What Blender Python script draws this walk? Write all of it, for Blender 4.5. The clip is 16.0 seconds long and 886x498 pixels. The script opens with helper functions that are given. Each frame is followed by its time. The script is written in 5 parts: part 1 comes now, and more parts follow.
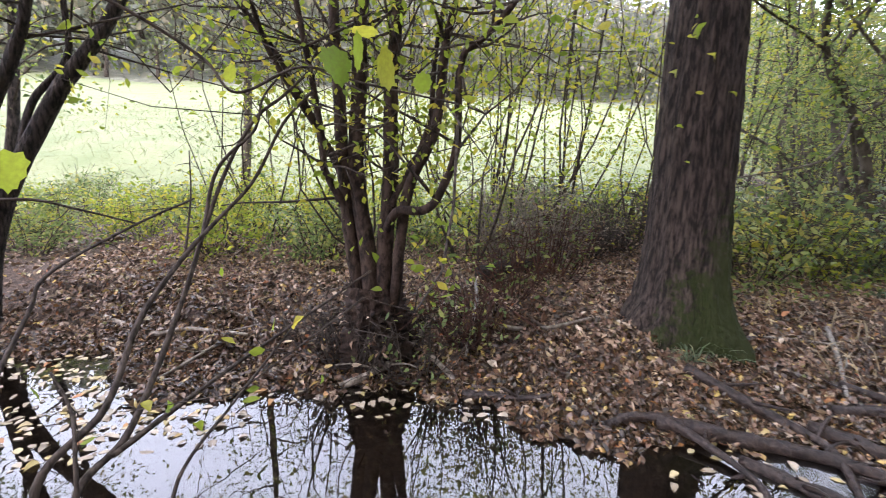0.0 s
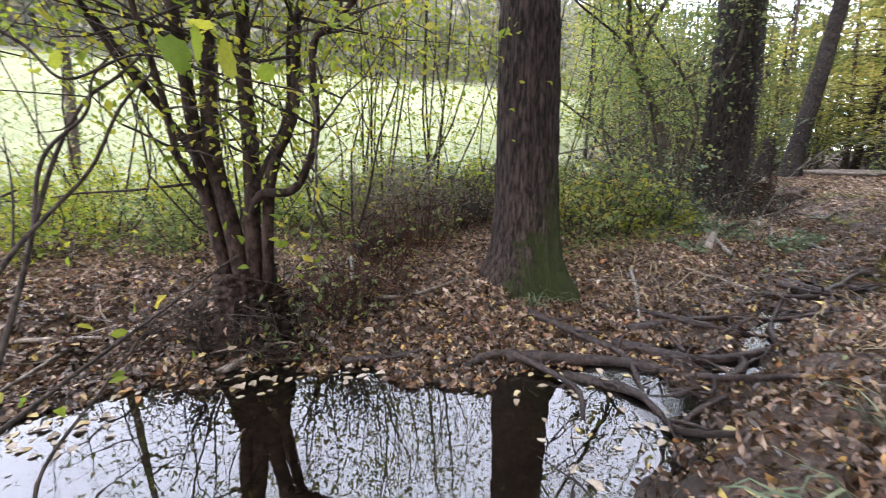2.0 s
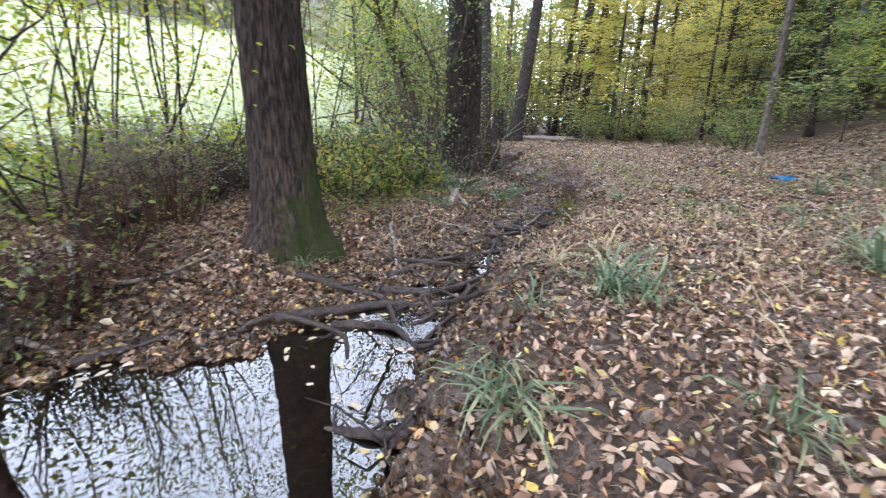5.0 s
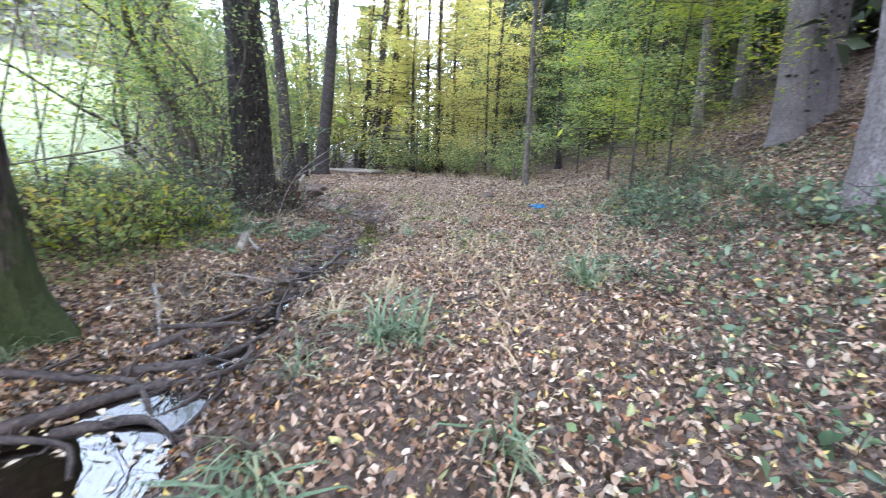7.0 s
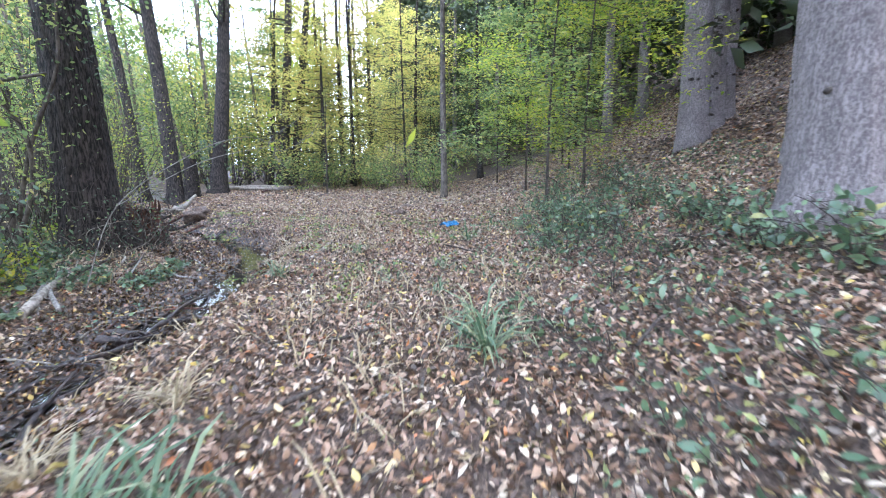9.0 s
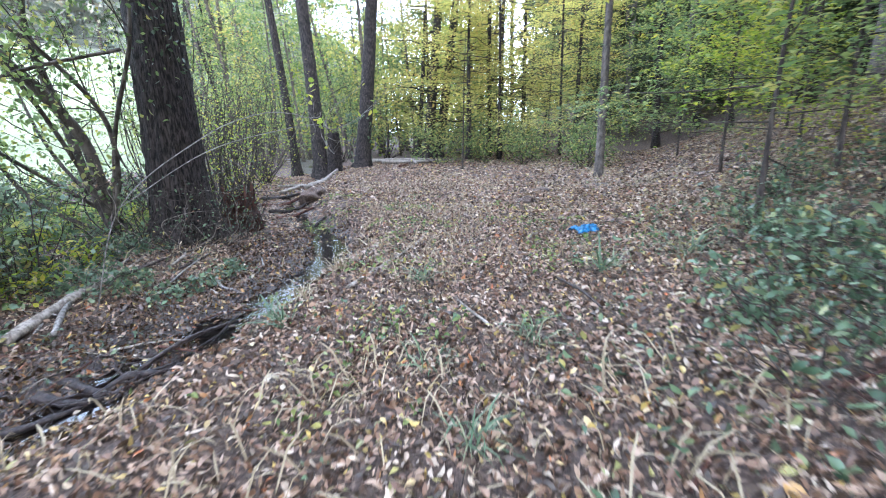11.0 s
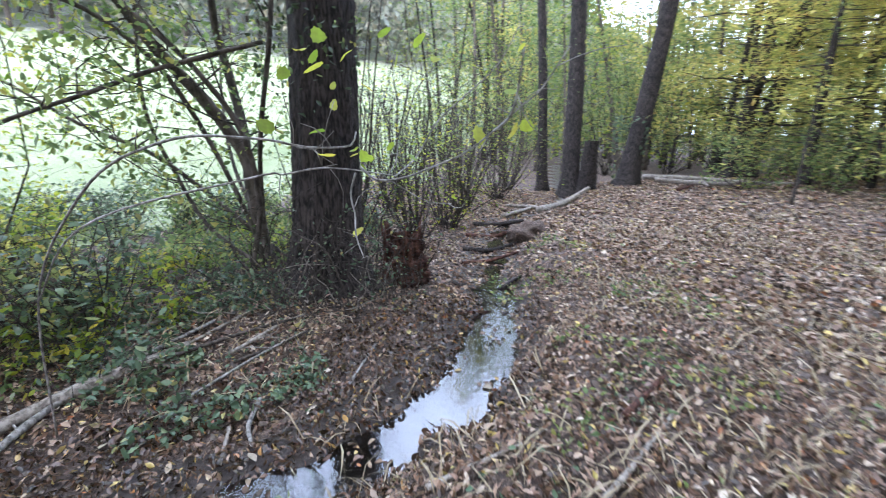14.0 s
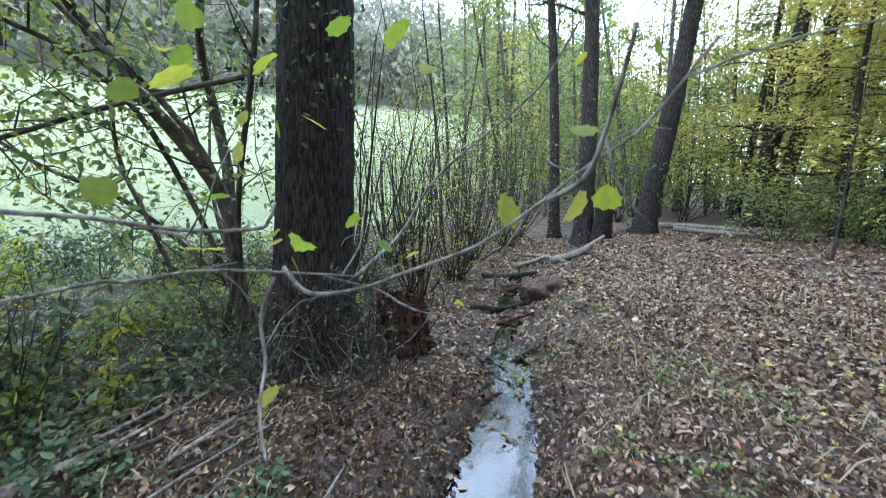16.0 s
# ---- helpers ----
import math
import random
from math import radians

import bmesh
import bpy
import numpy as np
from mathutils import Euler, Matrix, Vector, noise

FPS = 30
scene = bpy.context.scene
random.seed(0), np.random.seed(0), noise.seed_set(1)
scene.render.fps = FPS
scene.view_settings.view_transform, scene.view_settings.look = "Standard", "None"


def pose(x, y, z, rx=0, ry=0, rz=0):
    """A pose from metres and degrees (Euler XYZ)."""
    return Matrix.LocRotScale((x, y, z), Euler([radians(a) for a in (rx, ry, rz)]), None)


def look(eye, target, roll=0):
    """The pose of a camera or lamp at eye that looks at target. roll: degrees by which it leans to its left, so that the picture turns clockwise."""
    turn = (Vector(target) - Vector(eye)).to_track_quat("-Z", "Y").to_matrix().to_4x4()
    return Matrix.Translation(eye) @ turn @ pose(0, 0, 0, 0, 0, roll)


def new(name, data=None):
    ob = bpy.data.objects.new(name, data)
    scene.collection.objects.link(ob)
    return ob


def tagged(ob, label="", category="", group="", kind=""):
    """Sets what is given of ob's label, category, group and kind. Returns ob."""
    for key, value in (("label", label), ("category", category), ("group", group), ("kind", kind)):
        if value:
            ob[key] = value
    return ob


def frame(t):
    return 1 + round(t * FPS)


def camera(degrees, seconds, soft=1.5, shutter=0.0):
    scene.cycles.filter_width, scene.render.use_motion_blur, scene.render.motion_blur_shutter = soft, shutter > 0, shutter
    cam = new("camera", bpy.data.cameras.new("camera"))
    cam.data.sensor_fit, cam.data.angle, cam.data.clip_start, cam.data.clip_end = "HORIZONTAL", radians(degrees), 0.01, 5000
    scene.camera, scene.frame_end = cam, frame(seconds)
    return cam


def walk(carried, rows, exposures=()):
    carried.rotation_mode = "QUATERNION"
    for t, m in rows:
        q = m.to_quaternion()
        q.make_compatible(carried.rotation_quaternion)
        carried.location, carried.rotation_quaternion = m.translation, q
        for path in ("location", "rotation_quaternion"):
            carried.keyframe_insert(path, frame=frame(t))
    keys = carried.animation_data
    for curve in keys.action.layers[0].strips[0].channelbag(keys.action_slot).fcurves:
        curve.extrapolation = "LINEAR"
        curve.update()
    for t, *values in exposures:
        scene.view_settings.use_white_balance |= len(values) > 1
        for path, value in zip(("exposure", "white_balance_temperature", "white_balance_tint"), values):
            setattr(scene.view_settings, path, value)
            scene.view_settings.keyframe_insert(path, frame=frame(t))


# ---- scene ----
cam = camera(93.3, 16.0, soft=1.0, shutter=0.5)
PATH = [
    (0, (0.669, -0.511, 1.142), (0.364, 1.433, 0.782), 0.8),
    (0.5, (0.716, -0.593, 1.145), (0.521, 1.365, 0.786), 0.1),
    (1, (0.755, -0.665, 1.146), (0.677, 1.298, 0.772), -0.7),
    (1.5, (0.802, -0.741, 1.14), (0.868, 1.214, 0.722), -0.8),
    (2, (0.811, -0.787, 1.141), (1.046, 1.148, 0.694), -0.6),
    (2.5, (0.829, -0.828, 1.135), (1.236, 1.068, 0.644), -0.4),
    (3, (0.843, -0.864, 1.141), (1.406, 0.979, 0.608), -0.0),
    (3.2, (0.845, -0.882, 1.146), (1.465, 0.938, 0.597), 0.2),
    (5.3, (0.952, -1.109, 1.19), (2.183, 0.349, 0.59), 1.7),
    (5.5, (0.974, -1.115, 1.206), (2.273, 0.285, 0.612), 2.0),
    (6, (1.042, -1.135, 1.241), (2.496, 0.124, 0.691), 2.3),
    (6.5, (1.103, -1.194, 1.292), (2.677, -0.064, 0.794), 2.2),
    (7, (1.206, -1.302, 1.335), (2.909, -0.354, 0.886), 2.1),
    (7.5, (1.362, -1.313, 1.341), (3.156, -0.533, 0.925), 1.7),
    (8, (1.686, -1.283, 1.333), (3.532, -0.638, 0.912), 1.1),
    (8.2, (1.808, -1.291, 1.343), (3.672, -0.694, 0.928), 0.7),
    (10.3, (4.147, -1.101, 1.464), (5.763, -0.022, 0.992), -0.2),
    (10.5, (4.395, -1.037, 1.484), (5.941, 0.124, 0.972), -0.5),
    (11, (4.864, -0.861, 1.52), (6.295, 0.427, 0.979), -0.8),
    (11.5, (5.396, -0.528, 1.542), (6.742, 0.839, 0.978), -1.1),
    (12, (5.861, -0.196, 1.51), (7.094, 1.269, 0.933), -1.3),
    (12.5, (6.331, 0.164, 1.582), (7.369, 1.77, 0.994), -1.3),
    (13, (6.764, 0.645, 1.602), (7.71, 2.314, 1.035), -0.2),
    (13.5, (7.078, 1.065, 1.641), (7.812, 2.846, 1.104), -1.4),
    (14, (7.303, 1.437, 1.707), (7.701, 3.326, 1.183), -0.2),
    (14.5, (7.368, 1.715, 1.704), (7.669, 3.623, 1.186), -0.2),
    (15, (7.43, 1.993, 1.671), (7.771, 3.907, 1.202), 0.1),
    (15.5, (7.463, 2.088, 1.72), (7.818, 4.009, 1.294), 0.5),
    (16, (7.477, 2.16, 1.768), (7.849, 4.096, 1.431), 0.7),
]
walk(cam, [(t, look(e, g, r)) for t, e, g, r in PATH], [(0, 0.28, 6350, 24), (3, 0.4, 6450, 20), (5.5, 0.68, 5850, 18), (8, 0.98, 5400, 15), (11, 0.95, 5300, 16), (13, 0.74, 5400, 16), (14.5, 0.58, 5500, 17), (16, 0.31, 5350, 8)])

# ---- light ----
SUN_AZ, SUN_EL = radians(200), radians(40)
world = bpy.data.worlds.new("sky")
scene.world = world
world.use_nodes = True
wn = world.node_tree.nodes
sky = wn.new("ShaderNodeTexSky")
sky.sky_type = "NISHITA"
sky.sun_disc = False
sky.sun_elevation, sky.sun_rotation = SUN_EL, SUN_AZ
sky.air_density, sky.dust_density, sky.ozone_density = 1.0, 6.0, 1.0
bg = wn["Background"]
bg.inputs["Strength"].default_value = 0.55
haze = wn.new("ShaderNodeMix")
haze.data_type = "RGBA"
haze.inputs[0].default_value = 0.75
haze.inputs[7].default_value = (8.0, 8.8, 10.0, 1)
world.node_tree.links.new(sky.outputs[0], haze.inputs[6])
world.node_tree.links.new(haze.outputs[2], bg.inputs[0])
sun = new("sun", bpy.data.lights.new("sun", "SUN"))
sun.data.energy, sun.data.angle, sun.data.color = 1.2, radians(14), (1.0, 0.95, 0.86)
sun_way = Vector((math.sin(SUN_AZ) * math.cos(SUN_EL), math.cos(SUN_AZ) * math.cos(SUN_EL), math.sin(SUN_EL)))
sun.matrix_world = look((0, 0, 60), Vector((0, 0, 60)) - sun_way)

# ---- materials ----
rng = np.random.default_rng(7)


def material(name):
    m = bpy.data.materials.new(name)
    m.use_nodes = True
    nt = m.node_tree
    return m, nt, nt.nodes["Principled BSDF"]


def ramp(nt, fac, stops):
    r = nt.nodes.new("ShaderNodeValToRGB")
    e = r.color_ramp.elements
    while len(e) < len(stops):
        e.new(0.5)
    for el, (p, c) in zip(e, stops):
        el.position, el.color = p, (*c, 1)
    nt.links.new(fac, r.inputs[0])
    return r.outputs[0]


def noise_tex(nt, scale, detail=4, stretch=None, rough=0.6, coords="Object"):
    tc = nt.nodes.new("ShaderNodeTexCoord")
    src = tc.outputs[coords]
    if stretch:
        mp = nt.nodes.new("ShaderNodeMapping")
        mp.inputs["Scale"].default_value = stretch
        nt.links.new(src, mp.inputs[0])
        src = mp.outputs[0]
    n = nt.nodes.new("ShaderNodeTexNoise")
    n.inputs["Scale"].default_value, n.inputs["Detail"].default_value, n.inputs["Roughness"].default_value = scale, detail, rough
    nt.links.new(src, n.inputs["Vector"])
    return n.outputs["Fac"]


def mixed(nt, fac, a, b):
    m = nt.nodes.new("ShaderNodeMix")
    m.data_type = "RGBA"
    nt.links.new(fac, m.inputs[0])
    for s, v in ((m.inputs[6], a), (m.inputs[7], b)):
        if isinstance(v, tuple):
            s.default_value = (*v, 1)
        else:
            nt.links.new(v, s)
    return m.outputs[2]


def bump(nt, p, height, strength, dist):
    b = nt.nodes.new("ShaderNodeBump")
    b.inputs["Strength"].default_value, b.inputs["Distance"].default_value = strength, dist
    nt.links.new(height, b.inputs["Height"])
    nt.links.new(b.outputs[0], p.inputs["Normal"])


def leaf_material(name, stops, glow=0.45, rough=0.55):
    """Thin leaves: each island takes its own tint; some light comes through."""
    m, nt, p = material(name)
    geo = nt.nodes.new("ShaderNodeNewGeometry")
    info = nt.nodes.new("ShaderNodeObjectInfo")
    add = nt.nodes.new("ShaderNodeMath")
    add.operation = "ADD"
    fr = nt.nodes.new("ShaderNodeMath")
    fr.operation = "FRACT"
    nt.links.new(geo.outputs["Random Per Island"], add.inputs[0])
    nt.links.new(info.outputs["Random"], add.inputs[1])
    nt.links.new(add.outputs[0], fr.inputs[0])
    col = ramp(nt, fr.outputs[0], stops)
    vein = noise_tex(nt, 60, 3)
    col = mixed(nt, ramp(nt, vein, [(0.35, (0, 0, 0)), (0.7, (0.35, 0.35, 0.35))]), col, (0.12, 0.09, 0.03))
    nt.links.new(col, p.inputs["Base Color"])
    p.inputs["Roughness"].default_value = rough
    tr = nt.nodes.new("ShaderNodeBsdfTranslucent")
    nt.links.new(col, tr.inputs[0])
    mx = nt.nodes.new("ShaderNodeMixShader")
    mx.inputs[0].default_value = glow
    nt.links.new(p.outputs[0], mx.inputs[1])
    nt.links.new(tr.outputs[0], mx.inputs[2])
    nt.links.new(mx.outputs[0], nt.nodes["Material Output"].inputs[0])
    return m


def plates(nt, grain, size):
    """Long bark plates with broken cracks between them, mixed into the grain."""
    tc = nt.nodes.new("ShaderNodeTexCoord")
    mp = nt.nodes.new("ShaderNodeMapping")
    mp.inputs["Scale"].default_value = (1, 1, 0.13)
    nt.links.new(tc.outputs["Object"], mp.inputs[0])
    wob = nt.nodes.new("ShaderNodeTexNoise")
    wob.inputs["Scale"].default_value = 16
    nt.links.new(mp.outputs[0], wob.inputs["Vector"])
    add = nt.nodes.new("ShaderNodeMix")
    add.data_type, add.blend_type = "RGBA", "ADD"
    add.inputs[0].default_value = 0.035
    nt.links.new(mp.outputs[0], add.inputs[6])
    nt.links.new(wob.outputs["Color"], add.inputs[7])
    vo = nt.nodes.new("ShaderNodeTexVoronoi")
    vo.feature = "DISTANCE_TO_EDGE"
    vo.inputs["Scale"].default_value = size
    nt.links.new(add.outputs[2], vo.inputs["Vector"])
    ma = nt.nodes.new("ShaderNodeMath")
    ma.operation = "MULTIPLY_ADD"
    ma.inputs[1].default_value = 0.38
    ma.use_clamp = True
    nt.links.new(vo.outputs["Distance"], ma.inputs[0])
    sub = nt.nodes.new("ShaderNodeMath")
    sub.operation = "MULTIPLY_ADD"
    sub.inputs[1].default_value, sub.inputs[2].default_value = 0.85, 0.01
    nt.links.new(grain, sub.inputs[0])
    nt.links.new(sub.outputs[0], ma.inputs[2])
    return ma.outputs[0]


def wood_material(name, dark, light, scale=14, stretch=(1, 1, 0.18), rough=0.9, relief=0.02, moss=None, strength=0.9, plate=0):
    m, nt, p = material(name)
    n = noise_tex(nt, scale, 6, stretch, 0.65)
    if plate:
        n = plates(nt, n, plate)
    col = ramp(nt, n, [(0.4, dark), (0.6, light)])
    col = mixed(nt, ramp(nt, noise_tex(nt, 1.7, 3), [(0.4, (0, 0, 0)), (0.75, (0.5, 0.5, 0.5))]), col, tuple(c * 0.55 for c in dark))
    if moss:
        tc = nt.nodes.new("ShaderNodeTexCoord")
        sep = nt.nodes.new("ShaderNodeSeparateXYZ")
        nt.links.new(tc.outputs["Object"], sep.inputs[0])
        # moss grows on one flank of the foot, broken up by noise
        ma = nt.nodes.new("ShaderNodeMath")
        ma.operation = "MULTIPLY_ADD"
        ma.inputs[1].default_value, ma.inputs[2].default_value = -0.75, 0.72
        nt.links.new(sep.outputs["Z"], ma.inputs[0])
        mb = nt.nodes.new("ShaderNodeMath")
        mb.operation = "MULTIPLY_ADD"
        mb.inputs[1].default_value = 1.5
        nt.links.new(sep.outputs["X"], mb.inputs[0])
        nt.links.new(ma.outputs[0], mb.inputs[2])
        mc = nt.nodes.new("ShaderNodeMath")
        mc.operation = "ADD"
        nt.links.new(mb.outputs[0], mc.inputs[0])
        nt.links.new(ramp(nt, noise_tex(nt, 9, 6, None, 0.75), [(0.3, (0, 0, 0)), (0.7, (1, 1, 1))]), mc.inputs[1])
        f = ramp(nt, mc.outputs[0], [(0.7, (0, 0, 0)), (1.0, (0.8, 0.8, 0.8))])
        col = mixed(nt, f, col, mixed(nt, noise_tex(nt, 50, 3), moss, tuple(c * 2.2 for c in moss)))
    nt.links.new(col, p.inputs["Base Color"])
    p.inputs["Roughness"].default_value = rough
    p.inputs["Specular IOR Level"].default_value = 0.25
    bump(nt, p, n, strength, relief)
    return m


BARK = wood_material("furrowed_alder_bark", (0.014, 0.011, 0.01), (0.092, 0.07, 0.058), 34, (1, 1, 0.2), relief=0.05, moss=(0.017, 0.026, 0.005), plate=30)
BARK_DARK = wood_material("dark_alder_bark", (0.01, 0.0085, 0.008), (0.075, 0.06, 0.052), 38, (1, 1, 0.2), relief=0.045, plate=26)
BARK_STOOL = wood_material("brown_stool_bark", (0.016, 0.011, 0.009), (0.078, 0.053, 0.041), 22, (1, 1, 0.5), relief=0.012)
BARK_SMOOTH = wood_material("smooth_young_bark", (0.055, 0.045, 0.038), (0.16, 0.135, 0.11), 12, (1, 1, 0.4), relief=0.006)
BARK_SPRUCE = wood_material("scaly_spruce_bark", (0.11, 0.092, 0.088), (0.27, 0.235, 0.225), 70, (1, 1, 0.5), relief=0.02, plate=34)
BARK_BEECH = wood_material("grey_beech_bark", (0.16, 0.15, 0.13), (0.3, 0.28, 0.25), 9, (1, 1, 0.7), relief=0.004)
TWIG = wood_material("dark_twig", (0.03, 0.024, 0.02), (0.1, 0.08, 0.065), 30, relief=0.003)
TWIG_PALE = wood_material("bare_pale_twig", (0.11, 0.1, 0.085), (0.32, 0.3, 0.27), 40, relief=0.003)
DEADWOOD = wood_material("grey_dead_wood", (0.12, 0.1, 0.08), (0.34, 0.3, 0.25), 26, (1, 1, 0.5), relief=0.006)
ROOT_WET = wood_material("wet_root", (0.014, 0.01, 0.009), (0.062, 0.045, 0.038), 30, (1, 1, 1), 0.36, 0.014)
STUMP = wood_material("rotten_stump_wood", (0.03, 0.014, 0.01), (0.13, 0.06, 0.04), 20, (1, 1, 0.25), relief=0.03)

GREEN = [(0.0, (0.08, 0.14, 0.045)), (0.45, (0.19, 0.28, 0.09)), (0.8, (0.33, 0.39, 0.12)), (1.0, (0.48, 0.42, 0.1))]
LEAF_GREEN = leaf_material("fresh_green_leaf", GREEN, 0.55)
LEAF_LIME = leaf_material("lime_leaf", [(0.0, (0.16, 0.26, 0.025)), (0.5, (0.33, 0.42, 0.04)), (1.0, (0.58, 0.5, 0.06))], 0.62)
LEAF_YELLOW = leaf_material("autumn_yellow_leaf", [(0.0, (0.24, 0.29, 0.07)), (0.4, (0.56, 0.54, 0.13)), (0.8, (0.74, 0.64, 0.17)), (1.0, (0.58, 0.38, 0.1))], 0.62)
LEAF_DARK = leaf_material("dark_ivy_leaf", [(0.0, (0.02, 0.05, 0.018)), (0.6, (0.045, 0.09, 0.035)), (1.0, (0.1, 0.16, 0.06))], 0.2, 0.4)
LEAF_BRAMBLE = leaf_material("bramble_leaf", [(0.0, (0.045, 0.09, 0.05)), (0.6, (0.1, 0.17, 0.09)), (0.9, (0.18, 0.25, 0.12)), (1.0, (0.34, 0.28, 0.07))], 0.28, 0.36)
NEEDLE = leaf_material("spruce_needles", [(0.0, (0.012, 0.028, 0.01)), (1.0, (0.04, 0.07, 0.025))], 0.15)
GRASS = leaf_material("grass_blade", [(0.0, (0.06, 0.12, 0.06)), (0.6, (0.13, 0.2, 0.11)), (1.0, (0.3, 0.32, 0.18))], 0.35)
HAY = leaf_material("dry_grass", [(0.0, (0.24, 0.18, 0.1)), (1.0, (0.46, 0.38, 0.24))], 0.3)
MEADOW_GRASS = leaf_material("meadow_grass", [(0.0, (0.15, 0.19, 0.08)), (1.0, (0.28, 0.3, 0.16))], 0.5)
LITTER = leaf_material("fallen_leaf", [(0.0, (0.02, 0.011, 0.008)), (0.26, (0.06, 0.033, 0.022)), (0.42, (0.165, 0.088, 0.056)), (0.62, (0.29, 0.175, 0.112)), (0.78, (0.4, 0.28, 0.195)),
                                       (0.91, (0.56, 0.46, 0.35)), (0.95, (0.6, 0.43, 0.1)), (0.972, (0.2, 0.24, 0.1)), (1.0, (0.45, 0.14, 0.05))], 0.15, 0.42)
LITTER_WET = leaf_material("wet_fallen_leaf", [(0.0, (0.012, 0.007, 0.005)), (0.34, (0.032, 0.017, 0.012)), (0.55, (0.085, 0.044, 0.03)), (0.78, (0.17, 0.098, 0.066)),
                                               (0.93, (0.32, 0.23, 0.15)), (0.965, (0.5, 0.38, 0.12)), (1.0, (0.3, 0.09, 0.04))], 0.1, 0.24)
LITTER_PALE = leaf_material("pale_floating_leaf", [(0.0, (0.3, 0.24, 0.17)), (0.6, (0.55, 0.47, 0.36)), (0.88, (0.52, 0.42, 0.14)), (1.0, (0.42, 0.14, 0.05))], 0.12, 0.45)
# aerial haze is painted in: distant leaves are lighter and greyer than near ones
HAZED_LEAF = leaf_material("far_hazed_foliage", [(0.0, (0.2, 0.23, 0.19)), (0.6, (0.31, 0.33, 0.27)), (1.0, (0.45, 0.4, 0.28))], 0.4)

SOIL, nt, p = material("leaf_mould_soil")
n = noise_tex(nt, 34, 6, None, 0.8)
col = ramp(nt, n, [(0.36, (0.022, 0.014, 0.011)), (0.5, (0.08, 0.052, 0.038)), (0.6, (0.2, 0.14, 0.1)), (0.72, (0.36, 0.27, 0.2))])
nt.links.new(mixed(nt, ramp(nt, noise_tex(nt, 0.6, 4), [(0.45, (0, 0, 0)), (0.7, (0.6, 0.6, 0.6))]), col, (0.05, 0.035, 0.025)), p.inputs["Base Color"])
p.inputs["Roughness"].default_value = 0.85
bump(nt, p, noise_tex(nt, 38, 6, None, 0.7), 1.0, 0.03)

SOIL_WET, nt, p = material("wet_brook_mud")
n = noise_tex(nt, 12, 8, None, 0.75)
nt.links.new(ramp(nt, n, [(0.3, (0.016, 0.011, 0.009)), (0.55, (0.05, 0.036, 0.028)), (0.78, (0.13, 0.095, 0.07))]), p.inputs["Base Color"])
p.inputs["Roughness"].default_value = 0.38
bump(nt, p, noise_tex(nt, 30, 6, None, 0.7), 1.0, 0.03)

MEADOW, nt, p = material("meadow_turf")
n = noise_tex(nt, 0.5, 8, None, 0.7)
nt.links.new(ramp(nt, n, [(0.3, (0.16, 0.2, 0.085)), (0.7, (0.26, 0.28, 0.15))]), p.inputs["Base Color"])
p.inputs["Roughness"].default_value = 0.9
bump(nt, p, noise_tex(nt, 14, 5), 0.8, 0.08)

SCRUB, nt, p = material("far_scrub")
n = noise_tex(nt, 0.7, 8, None, 0.75)
nt.links.new(ramp(nt, n, [(0.35, (0.1, 0.12, 0.08)), (0.65, (0.34, 0.34, 0.25))]), p.inputs["Base Color"])
bump(nt, p, n, 1.0, 0.6)

WATER, nt, p = material("still_brook_water")
p.inputs["Base Color"].default_value = (0.62, 0.5, 0.36, 1)
p.inputs["Roughness"].default_value = 0.015
p.inputs["IOR"].default_value = 2.0
p.inputs["Specular IOR Level"].default_value = 0.9
p.inputs["Transmission Weight"].default_value = 1.0
bump(nt, p, noise_tex(nt, 3.0, 2), 0.05, 0.02)

RIPPLE, nt, p = material("running_brook_water")
p.inputs["Base Color"].default_value = (0.4, 0.32, 0.25, 1)
p.inputs["Roughness"].default_value = 0.09
p.inputs["IOR"].default_value = 2.0
p.inputs["Specular IOR Level"].default_value = 1.0
p.inputs["Transmission Weight"].default_value = 1.0
bump(nt, p, noise_tex(nt, 7, 3), 0.12, 0.02)

BLUE, nt, p = material("blue_plastic_film")
nt.links.new(ramp(nt, noise_tex(nt, 18, 4), [(0.35, (0.006, 0.07, 0.16)), (0.65, (0.02, 0.17, 0.36))]), p.inputs["Base Color"])
p.inputs["Roughness"].default_value = 0.35

# ---- mesh helpers ----


def mesh_np(name, verts, faces, mats, smooth=True, index=None):
    """A mesh from arrays; faces is a list of (n, k) index arrays."""
    me = bpy.data.meshes.new(name)
    verts = np.asarray(verts, np.float32).reshape(-1, 3)
    faces = [np.asarray(f, np.int32) for f in faces if len(f)]
    loops = np.concatenate([f.ravel() for f in faces])
    totals = np.concatenate([np.full(len(f), f.shape[1], np.int32) for f in faces])
    me.vertices.add(len(verts))
    me.vertices.foreach_set("co", verts.ravel())
    me.loops.add(len(loops))
    me.loops.foreach_set("vertex_index", loops)
    me.polygons.add(len(totals))
    me.polygons.foreach_set("loop_start", np.concatenate([[0], np.cumsum(totals)[:-1]]).astype(np.int32))
    me.polygons.foreach_set("loop_total", totals)
    me.polygons.foreach_set("use_smooth", np.full(len(totals), smooth, bool))
    for m in mats if isinstance(mats, (list, tuple)) else [mats]:
        me.materials.append(m)
    if index is not None:
        me.polygons.foreach_set("material_index", np.asarray(index, np.int32))
    me.update(calc_edges=True)
    me.validate()
    return me


